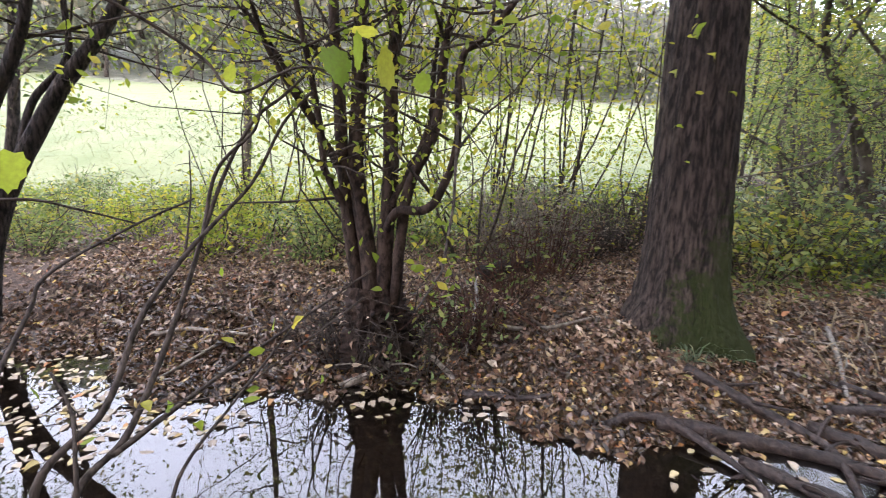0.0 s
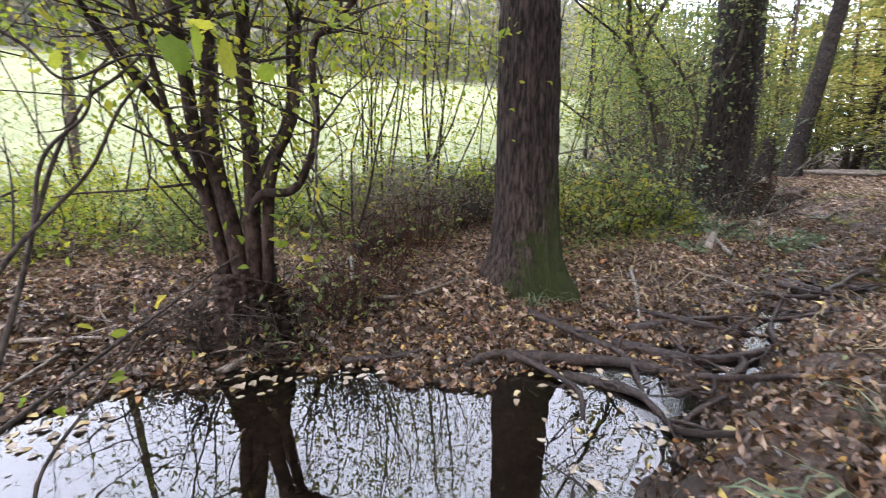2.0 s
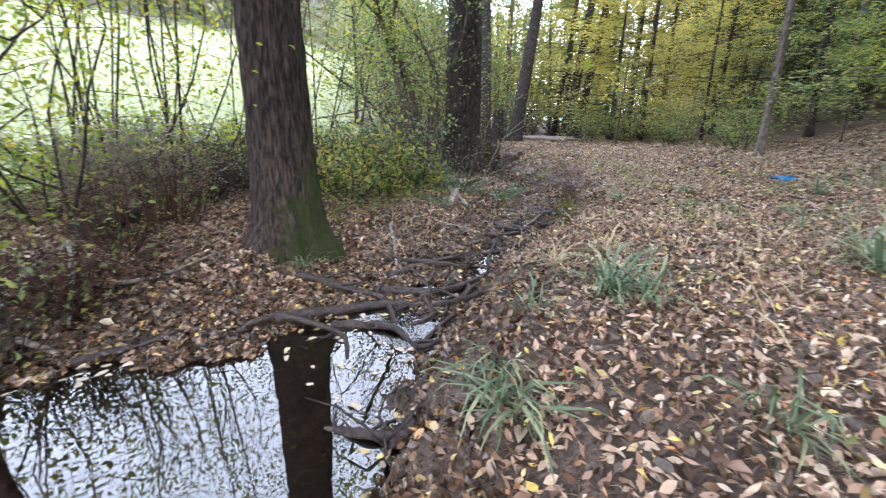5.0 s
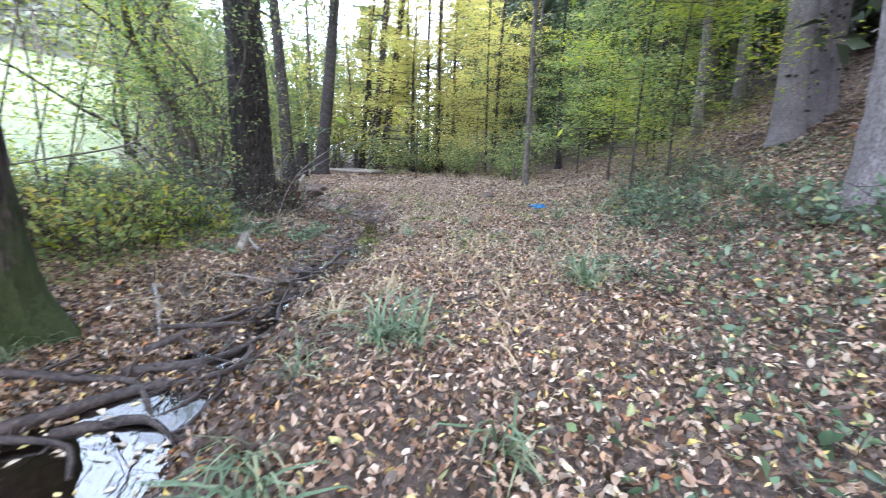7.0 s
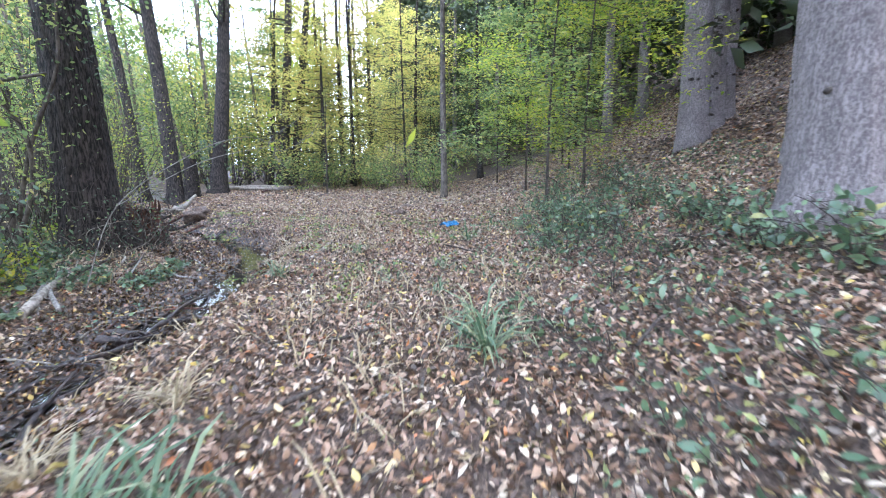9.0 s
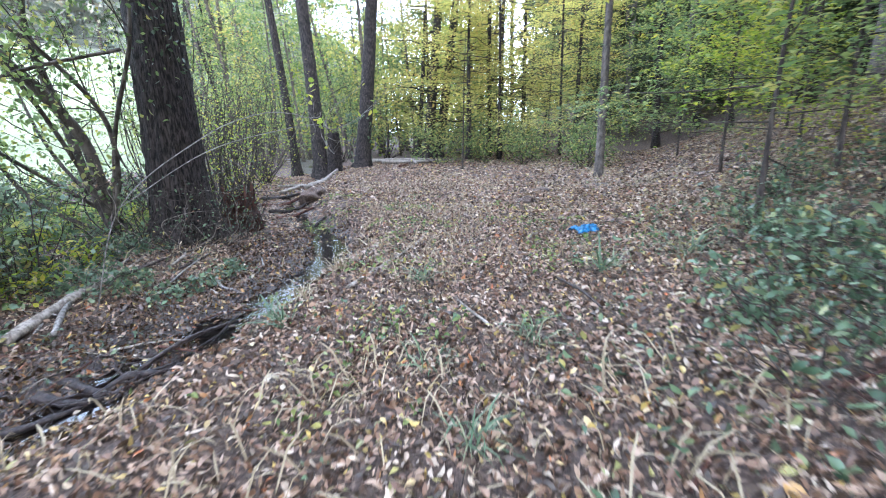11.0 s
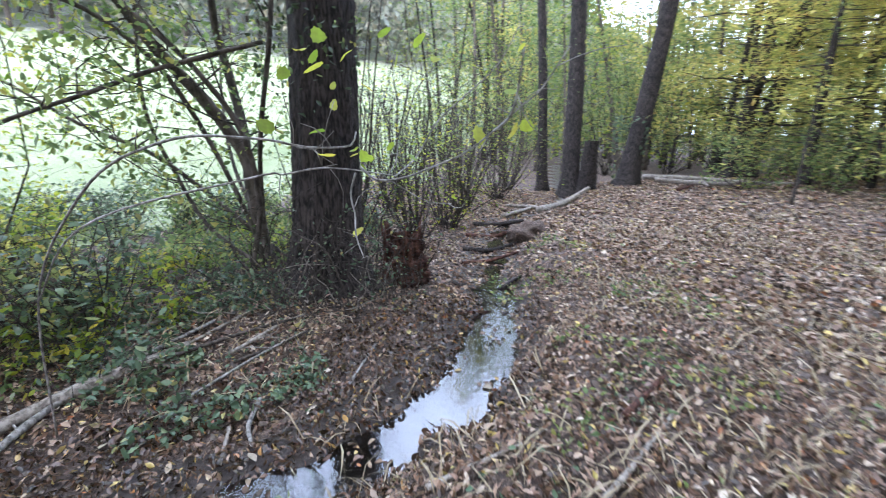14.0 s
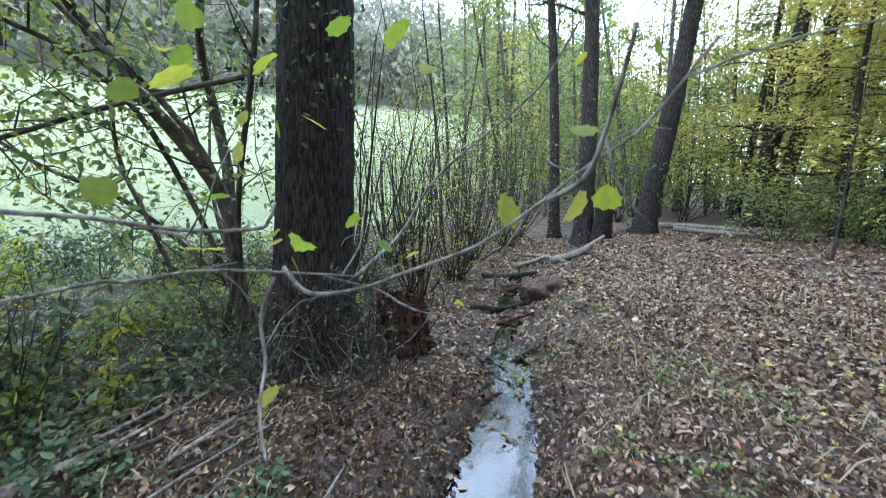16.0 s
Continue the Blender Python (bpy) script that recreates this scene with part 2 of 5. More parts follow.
class Soup:
    """Collects tubes and leaves into one mesh."""

    def __init__(self):
        self.v, self.q, self.t, self.n = [], [], [], 0

    def add(self, v, q=None, t=None):
        v = np.asarray(v, float).reshape(-1, 3)
        if q is not None and len(q):
            self.q.append(np.asarray(q) + self.n)
        if t is not None and len(t):
            self.t.append(np.asarray(t) + self.n)
        self.v.append(v)
        self.n += len(v)
        return self

    def tube(self, pts, radii, seg=8, rough=0.0, sub=1, flat=1.0):
        """A tapering round limb along a smooth line through pts."""
        pts = np.asarray(pts, float)
        radii = np.broadcast_to(np.asarray(radii, float), (len(pts),)) if np.ndim(radii) == 0 else np.asarray(radii, float)
        if len(radii) != len(pts):
            radii = np.interp(np.linspace(0, 1, len(pts)), np.linspace(0, 1, len(radii)), radii)
        if sub > 1:
            pts, radii = smooth_line(pts, sub), np.interp(np.linspace(0, len(pts) - 1, (len(pts) - 1) * sub + 1), np.arange(len(pts)), radii)
        k = len(pts)
        tan = np.gradient(pts, axis=0)
        tan /= np.linalg.norm(tan, axis=1)[:, None] + 1e-9
        ref = np.array([0, 0, 1.0]) if abs(tan[:, 2]).mean() < 0.8 else np.array([1.0, 0, 0])
        a = np.cross(tan, ref)
        a /= np.linalg.norm(a, axis=1)[:, None] + 1e-9
        b = np.cross(tan, a)
        ang = np.arange(seg) * 2 * np.pi / seg
        r = radii[:, None] * (1 + rough * rng.normal(size=(k, seg)))
        v = pts[:, None] + r[..., None] * (np.cos(ang)[None, :, None] * a[:, None] + flat * np.sin(ang)[None, :, None] * b[:, None])
        i, j = np.meshgrid(np.arange(k - 1), np.arange(seg), indexing="ij")
        j2 = (j + 1) % seg
        q = np.stack([i * seg + j, i * seg + j2, (i + 1) * seg + j2, (i + 1) * seg + j], -1).reshape(-1, 4)
        v = np.concatenate([v.reshape(-1, 3), pts[:1], pts[-1:]])
        js = np.arange(seg)
        js2 = (js + 1) % seg
        t = np.concatenate([np.stack([js2, js, np.full(seg, k * seg)], -1), np.stack([(k - 1) * seg + js, (k - 1) * seg + js2, np.full(seg, k * seg + 1)], -1)])
        return self.add(v, q, t)

    def leaves(self, p, size, up=0.5, shape="leaf", droop=0.0, axis=None, lie=(0, 0, 1.0), bend=3.2):
        """Leaves at the points p; up: how level they lie (0 any way, 1 flat)."""
        p = np.asarray(p, float).reshape(-1, 3)
        n = len(p)
        if n == 0:
            return self
        size = np.broadcast_to(size, (n,)) * rng.uniform(0.5, 1.3, n)
        nor = rng.normal(size=(n, 3)) * (1 - up) + np.asarray(lie) * up
        nor /= np.linalg.norm(nor, axis=1)[:, None] + 1e-9
        d = rng.normal(size=(n, 3)) if axis is None else np.asarray(axis) + 0.35 * rng.normal(size=(n, 3))
        d[:, 2] -= droop
        d -= (d * nor).sum(1)[:, None] * nor
        d /= np.linalg.norm(d, axis=1)[:, None] + 1e-9
        s = np.cross(nor, d)
        if shape == "leaf":
            tpl = np.array([(-0.5, 0, 0), (-0.24, 0.2, 0.07), (-0.2, -0.25, 0.07), (0.14, 0.28, 0.1), (0.08, -0.24, 0.06), (0.52, 0, -0.06), (-0.05, 0, 0.0)])
            t = np.array([(0, 2, 6), (0, 6, 1), (6, 2, 4), (6, 3, 1), (6, 4, 5), (6, 5, 3)])
        elif shape == "blade":
            tpl = np.array([(0, 0.018, 0), (0, -0.018, 0), (0.4, 0.023, 0.34), (0.4, -0.023, 0.34), (0.78, 0.012, 0.4), (0.78, -0.012, 0.4), (1.0, 0, 0.26)])
            t = np.array([(0, 1, 3), (0, 3, 2), (2, 3, 5), (2, 5, 4), (4, 5, 6)])
        else:
            tpl = np.array([(-0.5, 0, 0), (0.05, -0.27, 0.1), (0.5, 0, -0.05), (-0.06, 0.24, 0.08)])
            t = np.array([(0, 1, 2), (0, 2, 3)])
        if shape == "oval":
            tpl = np.array([(-0.5, 0, 0), (-0.2, -0.2, 0.08), (0.16, -0.21, 0.1), (0.56, 0.02, -0.05), (0.14, 0.22, 0.07), (-0.22, 0.18, 0.1)])
            t = np.array([(0, 1, 5), (1, 4, 5), (1, 2, 4), (2, 3, 4)])
        if shape == "broad":
            u = np.linspace(0, 2 * np.pi, 18, endpoint=False)
            w = 1 + 0.09 * np.cos(9 * u)
            ring = np.stack([0.5 * np.cos(u) * w, 0.4 * np.sin(u) * w * (1 - 0.28 * np.cos(u)), 0.09 * np.abs(np.sin(u)) - 0.05 * np.cos(u) ** 2], -1)
            rib = np.array([(-0.3, 0, -0.01), (0.0, 0, 0.0), (0.3, 0, -0.02)])
            tpl = np.vstack([ring, rib])
            near_rib = np.array([20 if c > 0.45 else (18 if c < -0.45 else 19) for c in np.cos(u + np.pi / 18)])
            t = np.array([(a, (a + 1) % 18, near_rib[a]) for a in range(18)] + [(a, near_rib[a], near_rib[a - 1]) for a in range(18) if near_rib[a] != near_rib[a - 1]])
        if shape == "shred":
            tpl = np.array([(-0.5, 0.02, 0.02), (-0.15, 0.12, 0.1), (-0.12, -0.11, 0.06), (0.2, 0.09, 0.03), (0.18, -0.12, 0.1), (0.5, -0.04, -0.03)])
            t = np.array([(0, 2, 1), (1, 2, 4), (1, 4, 3), (3, 4, 5)])
        k = len(tpl)
        curl = rng.uniform(-0.25 * bend, bend, n) if shape != "blade" else rng.uniform(0.3, 2.0, n)
        v = p[:, None] + size[:, None, None] * (tpl[None, :, :1] * d[:, None] + tpl[None, :, 1:2] * s[:, None] + (tpl[None, :, 2:] * curl[:, None, None]) * nor[:, None])
        return self.add(v.reshape(-1, 3), None, (t[None] + (np.arange(n) * k)[:, None, None]).reshape(-1, 3))

    def mesh(self, name, mats, smooth=True):
        return mesh_np(name, np.concatenate(self.v), [np.concatenate(x) for x in (self.q, self.t) if x], mats, smooth)


def smooth_line(pts, sub):
    """Catmull-Rom through the points."""
    p = np.vstack([2 * pts[0] - pts[1], pts, 2 * pts[-1] - pts[-2]])
    out = []
    for i in range(1, len(p) - 2):
        u = np.linspace(0, 1, sub, endpoint=False)[:, None]
        a, b, c, d = p[i - 1], p[i], p[i + 1], p[i + 2]
        out.append(0.5 * (2 * b + (c - a) * u + (2 * a - 5 * b + 4 * c - d) * u ** 2 + (3 * b - a - 3 * c + d) * u ** 3))
    return np.vstack(out + [pts[-1:]])


def part(name, soup, mat, parent=None, label="", smooth=True, kind=""):
    ob = new(name, soup.mesh(name, mat, smooth) if isinstance(soup, Soup) else soup)
    ob.parent = parent
    return tagged(ob, label, kind=kind)


def base_of(name, x, y, z=None):
    ob = new(name)
    ob.location = (x, y, ground(x, y) if z is None else z)
    return ob


# ---- ground ----
BROOK = [(-16, 1.5, 1.0, -0.42), (-12, 1.3, 1.0, -0.42), (-8, 1.2, 0.98, -0.42), (-4, 1.1, 0.98, -0.42), (-1, 1.05, 0.98, -0.42), (1.0, 1.15, 0.92, -0.42), (1.9, 1.35, 0.52, -0.42),
         (2.9, 1.75, 0.3, -0.38), (4.3, 2.4, 0.26, -0.32), (5.4, 2.95, 0.34, -0.28), (6.2, 3.22, 0.38, -0.26), (7.2, 3.7, 0.2, -0.235), (7.95, 4.15, 0.2, -0.22), (8.4, 4.9, 0.22, -0.21), (8.75, 5.8, 0.2, -0.2), (9.05, 6.7, 0.2, -0.19), (9.5, 8.0, 0.2, -0.185), (10.3, 9.9, 0.22, -0.18),
         (12.6, 11.7, 0.2, -0.17), (15, 16, 0.25, -0.15), (18, 22, 0.3, -0.1), (22, 28, 0.4, 0.0), (30, 40, 0.4, 0.2), (44, 60, 0.4, 0.4), (70, 96, 0.4, 0.6), (110, 150, 0.4, 0.8)]
BK = np.array(BROOK, float)


def brook_at(x, y):
    """Distance to the brook's line, the side (north +), its half width and its water level there."""
    x, y = np.asarray(x, float), np.asarray(y, float)
    best = np.full(x.shape, 1e9)
    side, half, level = np.ones(x.shape), np.zeros(x.shape), np.zeros(x.shape)
    for a, b in zip(BK[:-1], BK[1:]):
        dx, dy = b[0] - a[0], b[1] - a[1]
        u = np.clip(((x - a[0]) * dx + (y - a[1]) * dy) / (dx * dx + dy * dy), 0, 1)
        px, py = a[0] + u * dx, a[1] + u * dy
        d = np.hypot(x - px, y - py)
        m = d < best
        best = np.where(m, d, best)
        side = np.where(m, np.sign(dx * (y - a[1]) - dy * (x - a[0])), side)
        half = np.where(m, a[2] + u * (b[2] - a[2]), half)
        level = np.where(m, a[3] + u * (b[3] - a[3]), level)
    return best, side, half, level


def soft(v, w=0.6):
    return 0.5 * (v + np.sqrt(v * v + w * w))


def wave(x, y, s, k):
    return np.sin(x * s + k) * np.cos(y * s * 1.13 + 2.1 * k) + 0.6 * np.sin((x + 0.7 * y) * s * 1.9 + 1.3 * k) + 0.4 * np.cos((y - 0.6 * x) * s * 3.7 + k)


def uphill(x, y):
    """Distance up the meadow from the pool."""
    return -0.342 * x + 0.94 * (y - 1.1)


def ease(v):
    v = np.clip(v, 0, 1)
    return v * v * (3 - 2 * v)


def heights(x, y):
    d, side, half, level = brook_at(x, y)
    rx, ry = x - 1.81, y + 1.29
    right = 0.305 * rx - 0.952 * ry
    along = 0.952 * rx + 0.305 * ry
    hill = 0.14 * soft(right) + 0.3 * soft(right - 1.6) + 0.1 * soft(right - 9) + 0.3 * soft(along - 34, 6) * np.clip((right + 14) / 8, 0, 1)
    south = hill + 0.02 - 0.3 * np.clip((2.0 - x) / 1.1, 0, 1)
    half = half * (1 + 0.22 * wave(x, y, 2.3, 5) + 0.13 * wave(x, y, 8.0, 3))
    out = d - half
    up = uphill(x, y)
    north = -0.2 + 0.11 * np.minimum(soft(out), 3.0) + ease((out - 2) / 9) * (0.215 * soft(up - 7.0, 3.0) + 0.2 * soft(up - 60, 6))
    z = np.where(side > 0, north, south)
    shallow = ease((x - 2.1) / 0.5) * (1 - ease((x - 4.6) / 0.6)) + ease((y - 5.9) / 0.8) * (1 - ease((y - 20) / 4)) * 1.3
    bed = level - 0.11 + 0.045 * shallow + np.clip((x - 2.4) * 2, 0, 1) * (0.06 + 0.055 * wave(x, y, 4.1, 7)) * (1 - 0.5 * ease((x - 7) / 1.2))
    # the far bank leaves the water almost level, the path's bank rises more steeply
    rim = np.where(x < 3, level + 0.025, level + 0.05)
    low = bed + (rim - bed) * ease((out + 0.3) / 0.42)
    z_n = low + (z - rim) * ease((out - 0.05) / 1.25)
    t = ease((out + 0.1) / 0.85)
    z = np.where(side > 0, z_n, bed + (z - bed) * t)
    near = 1 / (1 + (np.hypot(x - 4, y - 2) / 30) ** 2)
    t = np.where(side > 0, ease((out - 0.05) / 1.25), t)
    return z + near * (0.022 * wave(x, y, 1.1, 1) * t + 0.012 * wave(x, y, 3.3, 2) * t + 0.007 * wave(x, y, 8.5, 4) * t)


def ground(x, y):
    return float(heights(np.array([float(x)]), np.array([float(y)]))[0])


def spaced(lo, hi, fine, far_lo, far_hi):
    mid = np.arange(lo, hi + 1e-6, fine)
    up, dn, step = [hi], [lo], fine
    while up[-1] < far_hi or dn[-1] > far_lo:
        step = min(step * 1.12, 9)
        if up[-1] < far_hi:
            up.append(up[-1] + step)
        if dn[-1] > far_lo:
            dn.append(dn[-1] - step)
    return np.array(dn[:0:-1] + list(mid) + up[1:])


gx, gy = spaced(-3.2, 11, 0.07, -260, 320), spaced(-3, 8, 0.07, -260, 300)
X, Y = np.meshgrid(gx, gy, indexing="ij")
Z = heights(X, Y)
nx, ny = X.shape
i, j = np.meshgrid(np.arange(nx - 1), np.arange(ny - 1), indexing="ij")
quads = np.stack([i * ny + j, (i + 1) * ny + j, (i + 1) * ny + j + 1, i * ny + j + 1], -1).reshape(-1, 4)
cx, cy = (X[:-1, :-1] + X[1:, 1:]).ravel() / 2, (Y[:-1, :-1] + Y[1:, 1:]).ravel() / 2
gd, gs, gh, _ = brook_at(cx, cy)
turf = (gs > 0) & (uphill(cx, cy) < 59 + 1.2 * wave(cx, cy, 0.1, 1)) & (gd > 5.6 + 0.7 * wave(cx, cy, 0.5, 3))
ground_ob = new("ground", mesh_np("ground", np.stack([X, Y, Z], -1), [quads], [SOIL, MEADOW, SOIL_WET, SCRUB], True, np.where((gs > 0) & (gd > 20) & ~turf, 3, turf) + np.where(turf | (gd > 20), 0, np.where(gd - gh < 0.28 + 0.12 * wave(cx, cy, 3, 1), 2, 0))))
tagged(ground_ob, "leaf-strewn forest floor beside a bright meadow", "ground", kind="structure")

# water: a strip along the brook, wide enough to run under its banks
wl = smooth_line(BK[:, :3] * [1, 1, 0], 14)
lev = np.interp(np.linspace(0, len(BK) - 1, len(wl)), np.arange(len(BK)), BK[:, 3])
hw = np.interp(np.linspace(0, len(BK) - 1, len(wl)), np.arange(len(BK)), BK[:, 2])
tn = np.gradient(wl, axis=0)
tn /= np.linalg.norm(tn, axis=1)[:, None]
nr = np.stack([-tn[:, 1], tn[:, 0], 0 * tn[:, 0]], -1)
CUT = 14 * 6


def strip(lo, hi, extra):
    cols = 7
    u = np.linspace(-1, 1, cols)
    w = hw[lo:hi, None] + extra
    v = wl[lo:hi, None] + nr[lo:hi, None] * (w * u[None])[..., None]
    v[..., 2] = lev[lo:hi, None]
    a, b = np.meshgrid(np.arange(hi - lo - 1), np.arange(cols - 1), indexing="ij")
    return v, np.stack([a * cols + b, (a + 1) * cols + b, (a + 1) * cols + b + 1, a * cols + b + 1], -1).reshape(-1, 4)


for nm, lo, hi, extra, mt, lb in (("pond_water", 0, CUT + 5, 0.35, WATER, "still shallow brown pool reflecting the sky"), ("brook_water", CUT + 4, len(wl), 0.12, RIPPLE, "thin running brook between leaves")):
    v, q = strip(lo, hi, extra)
    tagged(new(nm, mesh_np(nm, v, [q], mt)), lb, "water", kind="structure")

# ---- trees ----


def bent(p0, p1, bow=0.1, n=6, wob=0.02):
    """A slightly crooked line from p0 to p1."""
    p0, p1 = np.asarray(p0, float), np.asarray(p1, float)
    u = np.linspace(0, 1, n)[:, None]
    length = np.linalg.norm(p1 - p0)
    side = rng.normal(size=3) * bow * length
    return p0 + (p1 - p0) * u + side * (u * (1 - u) * 4) + rng.normal(size=(n, 3)) * wob * length * np.sqrt(u * (1 - u))


def trunk_line(x, y, z, top, height):
    """From below the ground to the top; top: sideways shift at full height."""
    u = np.linspace(0, 1, 16)
    sway = 0.012 * height
    return np.stack([x + top[0] * u + sway * np.sin(u * 5 + x), y + top[1] * u + sway * np.sin(u * 4 + y), z - 0.15 + (height + 0.15) * u], -1)


def foot(r, height, flare=1.5):
    u = np.linspace(0, 1, 16)
    return r * (1 - 0.75 * u) * (1 + (flare - 1) * np.exp(-u * height / 0.35))


def trunk_mesh(soup, line, radii, seg=44, ridges=0.05, sub=6, flare=None):
    """A trunk with long furrows and root swellings at its foot."""
    pts = smooth_line(line, sub)
    k = len(pts)
    rr = np.interp(np.linspace(0, 15, k), np.arange(16), radii)
    if flare:
        hh = np.maximum(pts[:, 2] - pts[0, 2] - 0.15, 0)
        rr = flare[0] * (1 - 0.75 * hh / flare[1]) * (1 + (flare[2] - 1) * np.exp(-hh / 0.28))
    ang = np.arange(seg) * 2 * np.pi / seg
    h = pts[:, 2] - pts[0, 2]
    ph = rng.uniform(0, 6.28, 4)
    lobes = 0.16 * np.exp(-h / 0.3)[:, None] * (np.sin(ang * 3 + ph[0]) + 0.6 * np.sin(ang * 5 + ph[1]))[None]
    fur = ridges * np.sin(ang[None] * 13 + 1.5 * np.sin(h[:, None] * 2.2 + ph[2])) + 0.5 * ridges * rng.normal(size=(k, seg))
    r = rr[:, None] * (1 + lobes + fur)
    v = np.stack([pts[:, :1] + r * np.cos(ang), pts[:, 1:2] + r * np.sin(ang), np.broadcast_to(pts[:, 2:], r.shape)], -1)
    i, j = np.meshgrid(np.arange(k - 1), np.arange(seg), indexing="ij")
    j2 = (j + 1) % seg
    soup.add(v.reshape(-1, 3), np.stack([i * seg + j, i * seg + j2, (i + 1) * seg + j2, (i + 1) * seg + j], -1).reshape(-1, 4))


def at_height(line, z):
    return np.array([np.interp(z, line[:, 2], line[:, c]) for c in range(3)])


def spray(soup, tip, way, length, n, size, shape, up):
    """Side twigs and leaves round the outer part of a limb."""
    if up > 0.7:
        length *= 0.72
    pts = tip - way * rng.uniform(0, 1, (n, 1)) * length * 0.75 + rng.normal(size=(n, 3)) * length * np.array([0.22, 0.22, 0.2 * (1.05 - up)])
    soup.leaves(pts, size, up, shape)


def tree(name, label, x, y, r, height, bark, leaf, top=(0, 0), limbs=14, start=0.35, reach=2.4, leaves=1500, size=0.09, rise=0.5, detail=True,
         level=0.4, shape="simple", flare=1.5, group=""):
    """A tree: trunk, limbs and a crown of single leaves. start: share of the height where limbs begin."""
    ob = base_of(name, x, y)
    z = ob.location.z
    line = trunk_line(0, 0, 0, top, height)
    s = Soup()
    if detail:
        trunk_mesh(s, line, foot(r, height, flare), 56 if x < 9 else 28, 0.035, 12 if x < 9 else 6, (r, height, flare))
    else:
        s.tube(line, foot(r, height, flare), 10, 0.03)
    part("trunk", s, bark, ob)
    lm, cr = Soup(), Soup()
    for q in range(limbs):
        hz = height * (start + (0.97 - start) * (q + rng.uniform(0, 0.8)) / limbs)
        p0 = at_height(line, hz)
        a = rng.uniform(0, 6.28)
        ln = reach * (1.15 - 0.75 * (hz / height)) * rng.uniform(0.6, 1.2)
        way = np.array([np.cos(a), np.sin(a), rise * rng.uniform(0.4, 1.4)])
        p1 = p0 + way * ln
        lp = bent(p0, p1, 0.06, 6)
        lm.tube(lp if detail else lp[::2], [r * 0.2 * (1.2 - hz / height) + (0.012 if detail else 0.006), 0.004], 6 if detail else 4)
        m = max(4, leaves // limbs)
        for k in range(3):
            b0 = lp[2 + k]
            b1 = b0 + (way + rng.normal(size=3) * 0.6) * ln * 0.38
            if detail and bark is not BARK_SPRUCE:
                lm.tube(bent(b0, b1, 0.08, 4), [0.009, 0.003], 4)
            spray(cr, b1, (b1 - b0) / ln, ln * 1.1, m // 4, size, shape, level)
        spray(cr, p1, (p1 - p0) / ln, ln * 1.1, m // 4, size, shape, level)
    part("branchwork", lm, bark if detail else TWIG, ob, kind="stuff")
    if cr.n:
        part("crown", cr, leaf, ob, kind="stuff")
    return tagged(ob, label, "tree", group)


# the two alders by the pool, the one over the brook and those beyond
tree("alder_tree", "thick upright alder with furrowed dark bark and mossy foot", 2.1, 3.08, 0.3, 17, BARK, LEAF_LIME, (-0.9, 0.2), 46, 0.2, 4.2, 26000, 0.11)
tree("alder_tree", "thick dark alder beside the brook with twigs at its foot", 6.93, 6.42, 0.4, 18, BARK_DARK, LEAF_LIME, (-0.2, 0.4), 24, 0.28, 3.8, 9000, 0.15)
tree("alder_tree", "upright grey alder with a broken stub at its foot", 13.9, 13.5, 0.27, 18, BARK_DARK, LEAF_GREEN, (-0.3, 0.8), 20, 0.35, 3.4, 6000, 0.09)
tree("alder_tree", "slim alder close behind a thicker one", 13.5, 14.6, 0.17, 17, BARK_DARK, LEAF_GREEN, (-1.2, 0.4), 16, 0.4, 2.6, 2500, 0.09)
tree("alder_tree", "leaning alder with ivy round its foot", 16.2, 14.0, 0.32, 18, BARK_DARK, LEAF_GREEN, (2.2, -0.6), 20, 0.35, 3.2, 6000, 0.09)
tree("beech_tree", "forked beech trunk with orange autumn leaves", 21.0, 14.7, 0.27, 18, BARK_DARK, LEAF_YELLOW, (1.8, -0.8), 26, 0.1, 3.2, 8000, 0.125, 0.08, level=0.75, shape="oval")
tree("beech_tree", "second trunk of the forked autumn beech", 21.5, 14.4, 0.25, 18, BARK_DARK, LEAF_YELLOW, (2.6, -1.0), 26, 0.1, 3.0, 8000, 0.125, 0.08, level=0.75, shape="oval")
tree("young_tree", "slim straight young tree at the path's edge", 16.9, 3.9, 0.12, 14, BARK_SMOOTH, LEAF_GREEN, (0.1, 0.1), 16, 0.45, 2.2, 1800, 0.09, level=0.7, flare=1.2)
tree("sapling", "thin bare sapling among fallen leaves", 16.7, 8.8, 0.03, 4.5, TWIG, LEAF_GREEN, (0.2, 0), 9, 0.3, 1.0, 250, 0.08, 0.3, detail=False, level=0.7)



def ivy(ob, r, low, high, n, size, leaf):
    """Ivy leaves clinging round a trunk."""
    s = Soup()
    a, h = rng.uniform(0, 6.28, n), rng.uniform(0, 1, n) ** 0.8 * (high - low) + low
    k = wave(a * 0.6, h, 1.1, 3) > -0.1
    rr = r * (1 + 0.35 * rng.uniform(0.15, 1, n))
    s.leaves(np.stack([np.cos(a) * rr, np.sin(a) * rr, h], -1)[k], size, 0.15, "leaf", 0.4)
    part("ivy", s, leaf, ob, "climbing ivy on the bark", kind="stuff")


ALDERS = [o for o in bpy.data.objects if o.name.startswith("alder_tree")]
ivy(ALDERS[1], 0.44, 1.9, 7.0, 1500, 0.07, LEAF_DARK)
ivy(ALDERS[1], 0.46, 2.2, 6.0, 500, 0.06, LEAF_GREEN)
ivy(ALDERS[4], 0.4, 0.0, 2.2, 700, 0.1, LEAF_BRAMBLE)

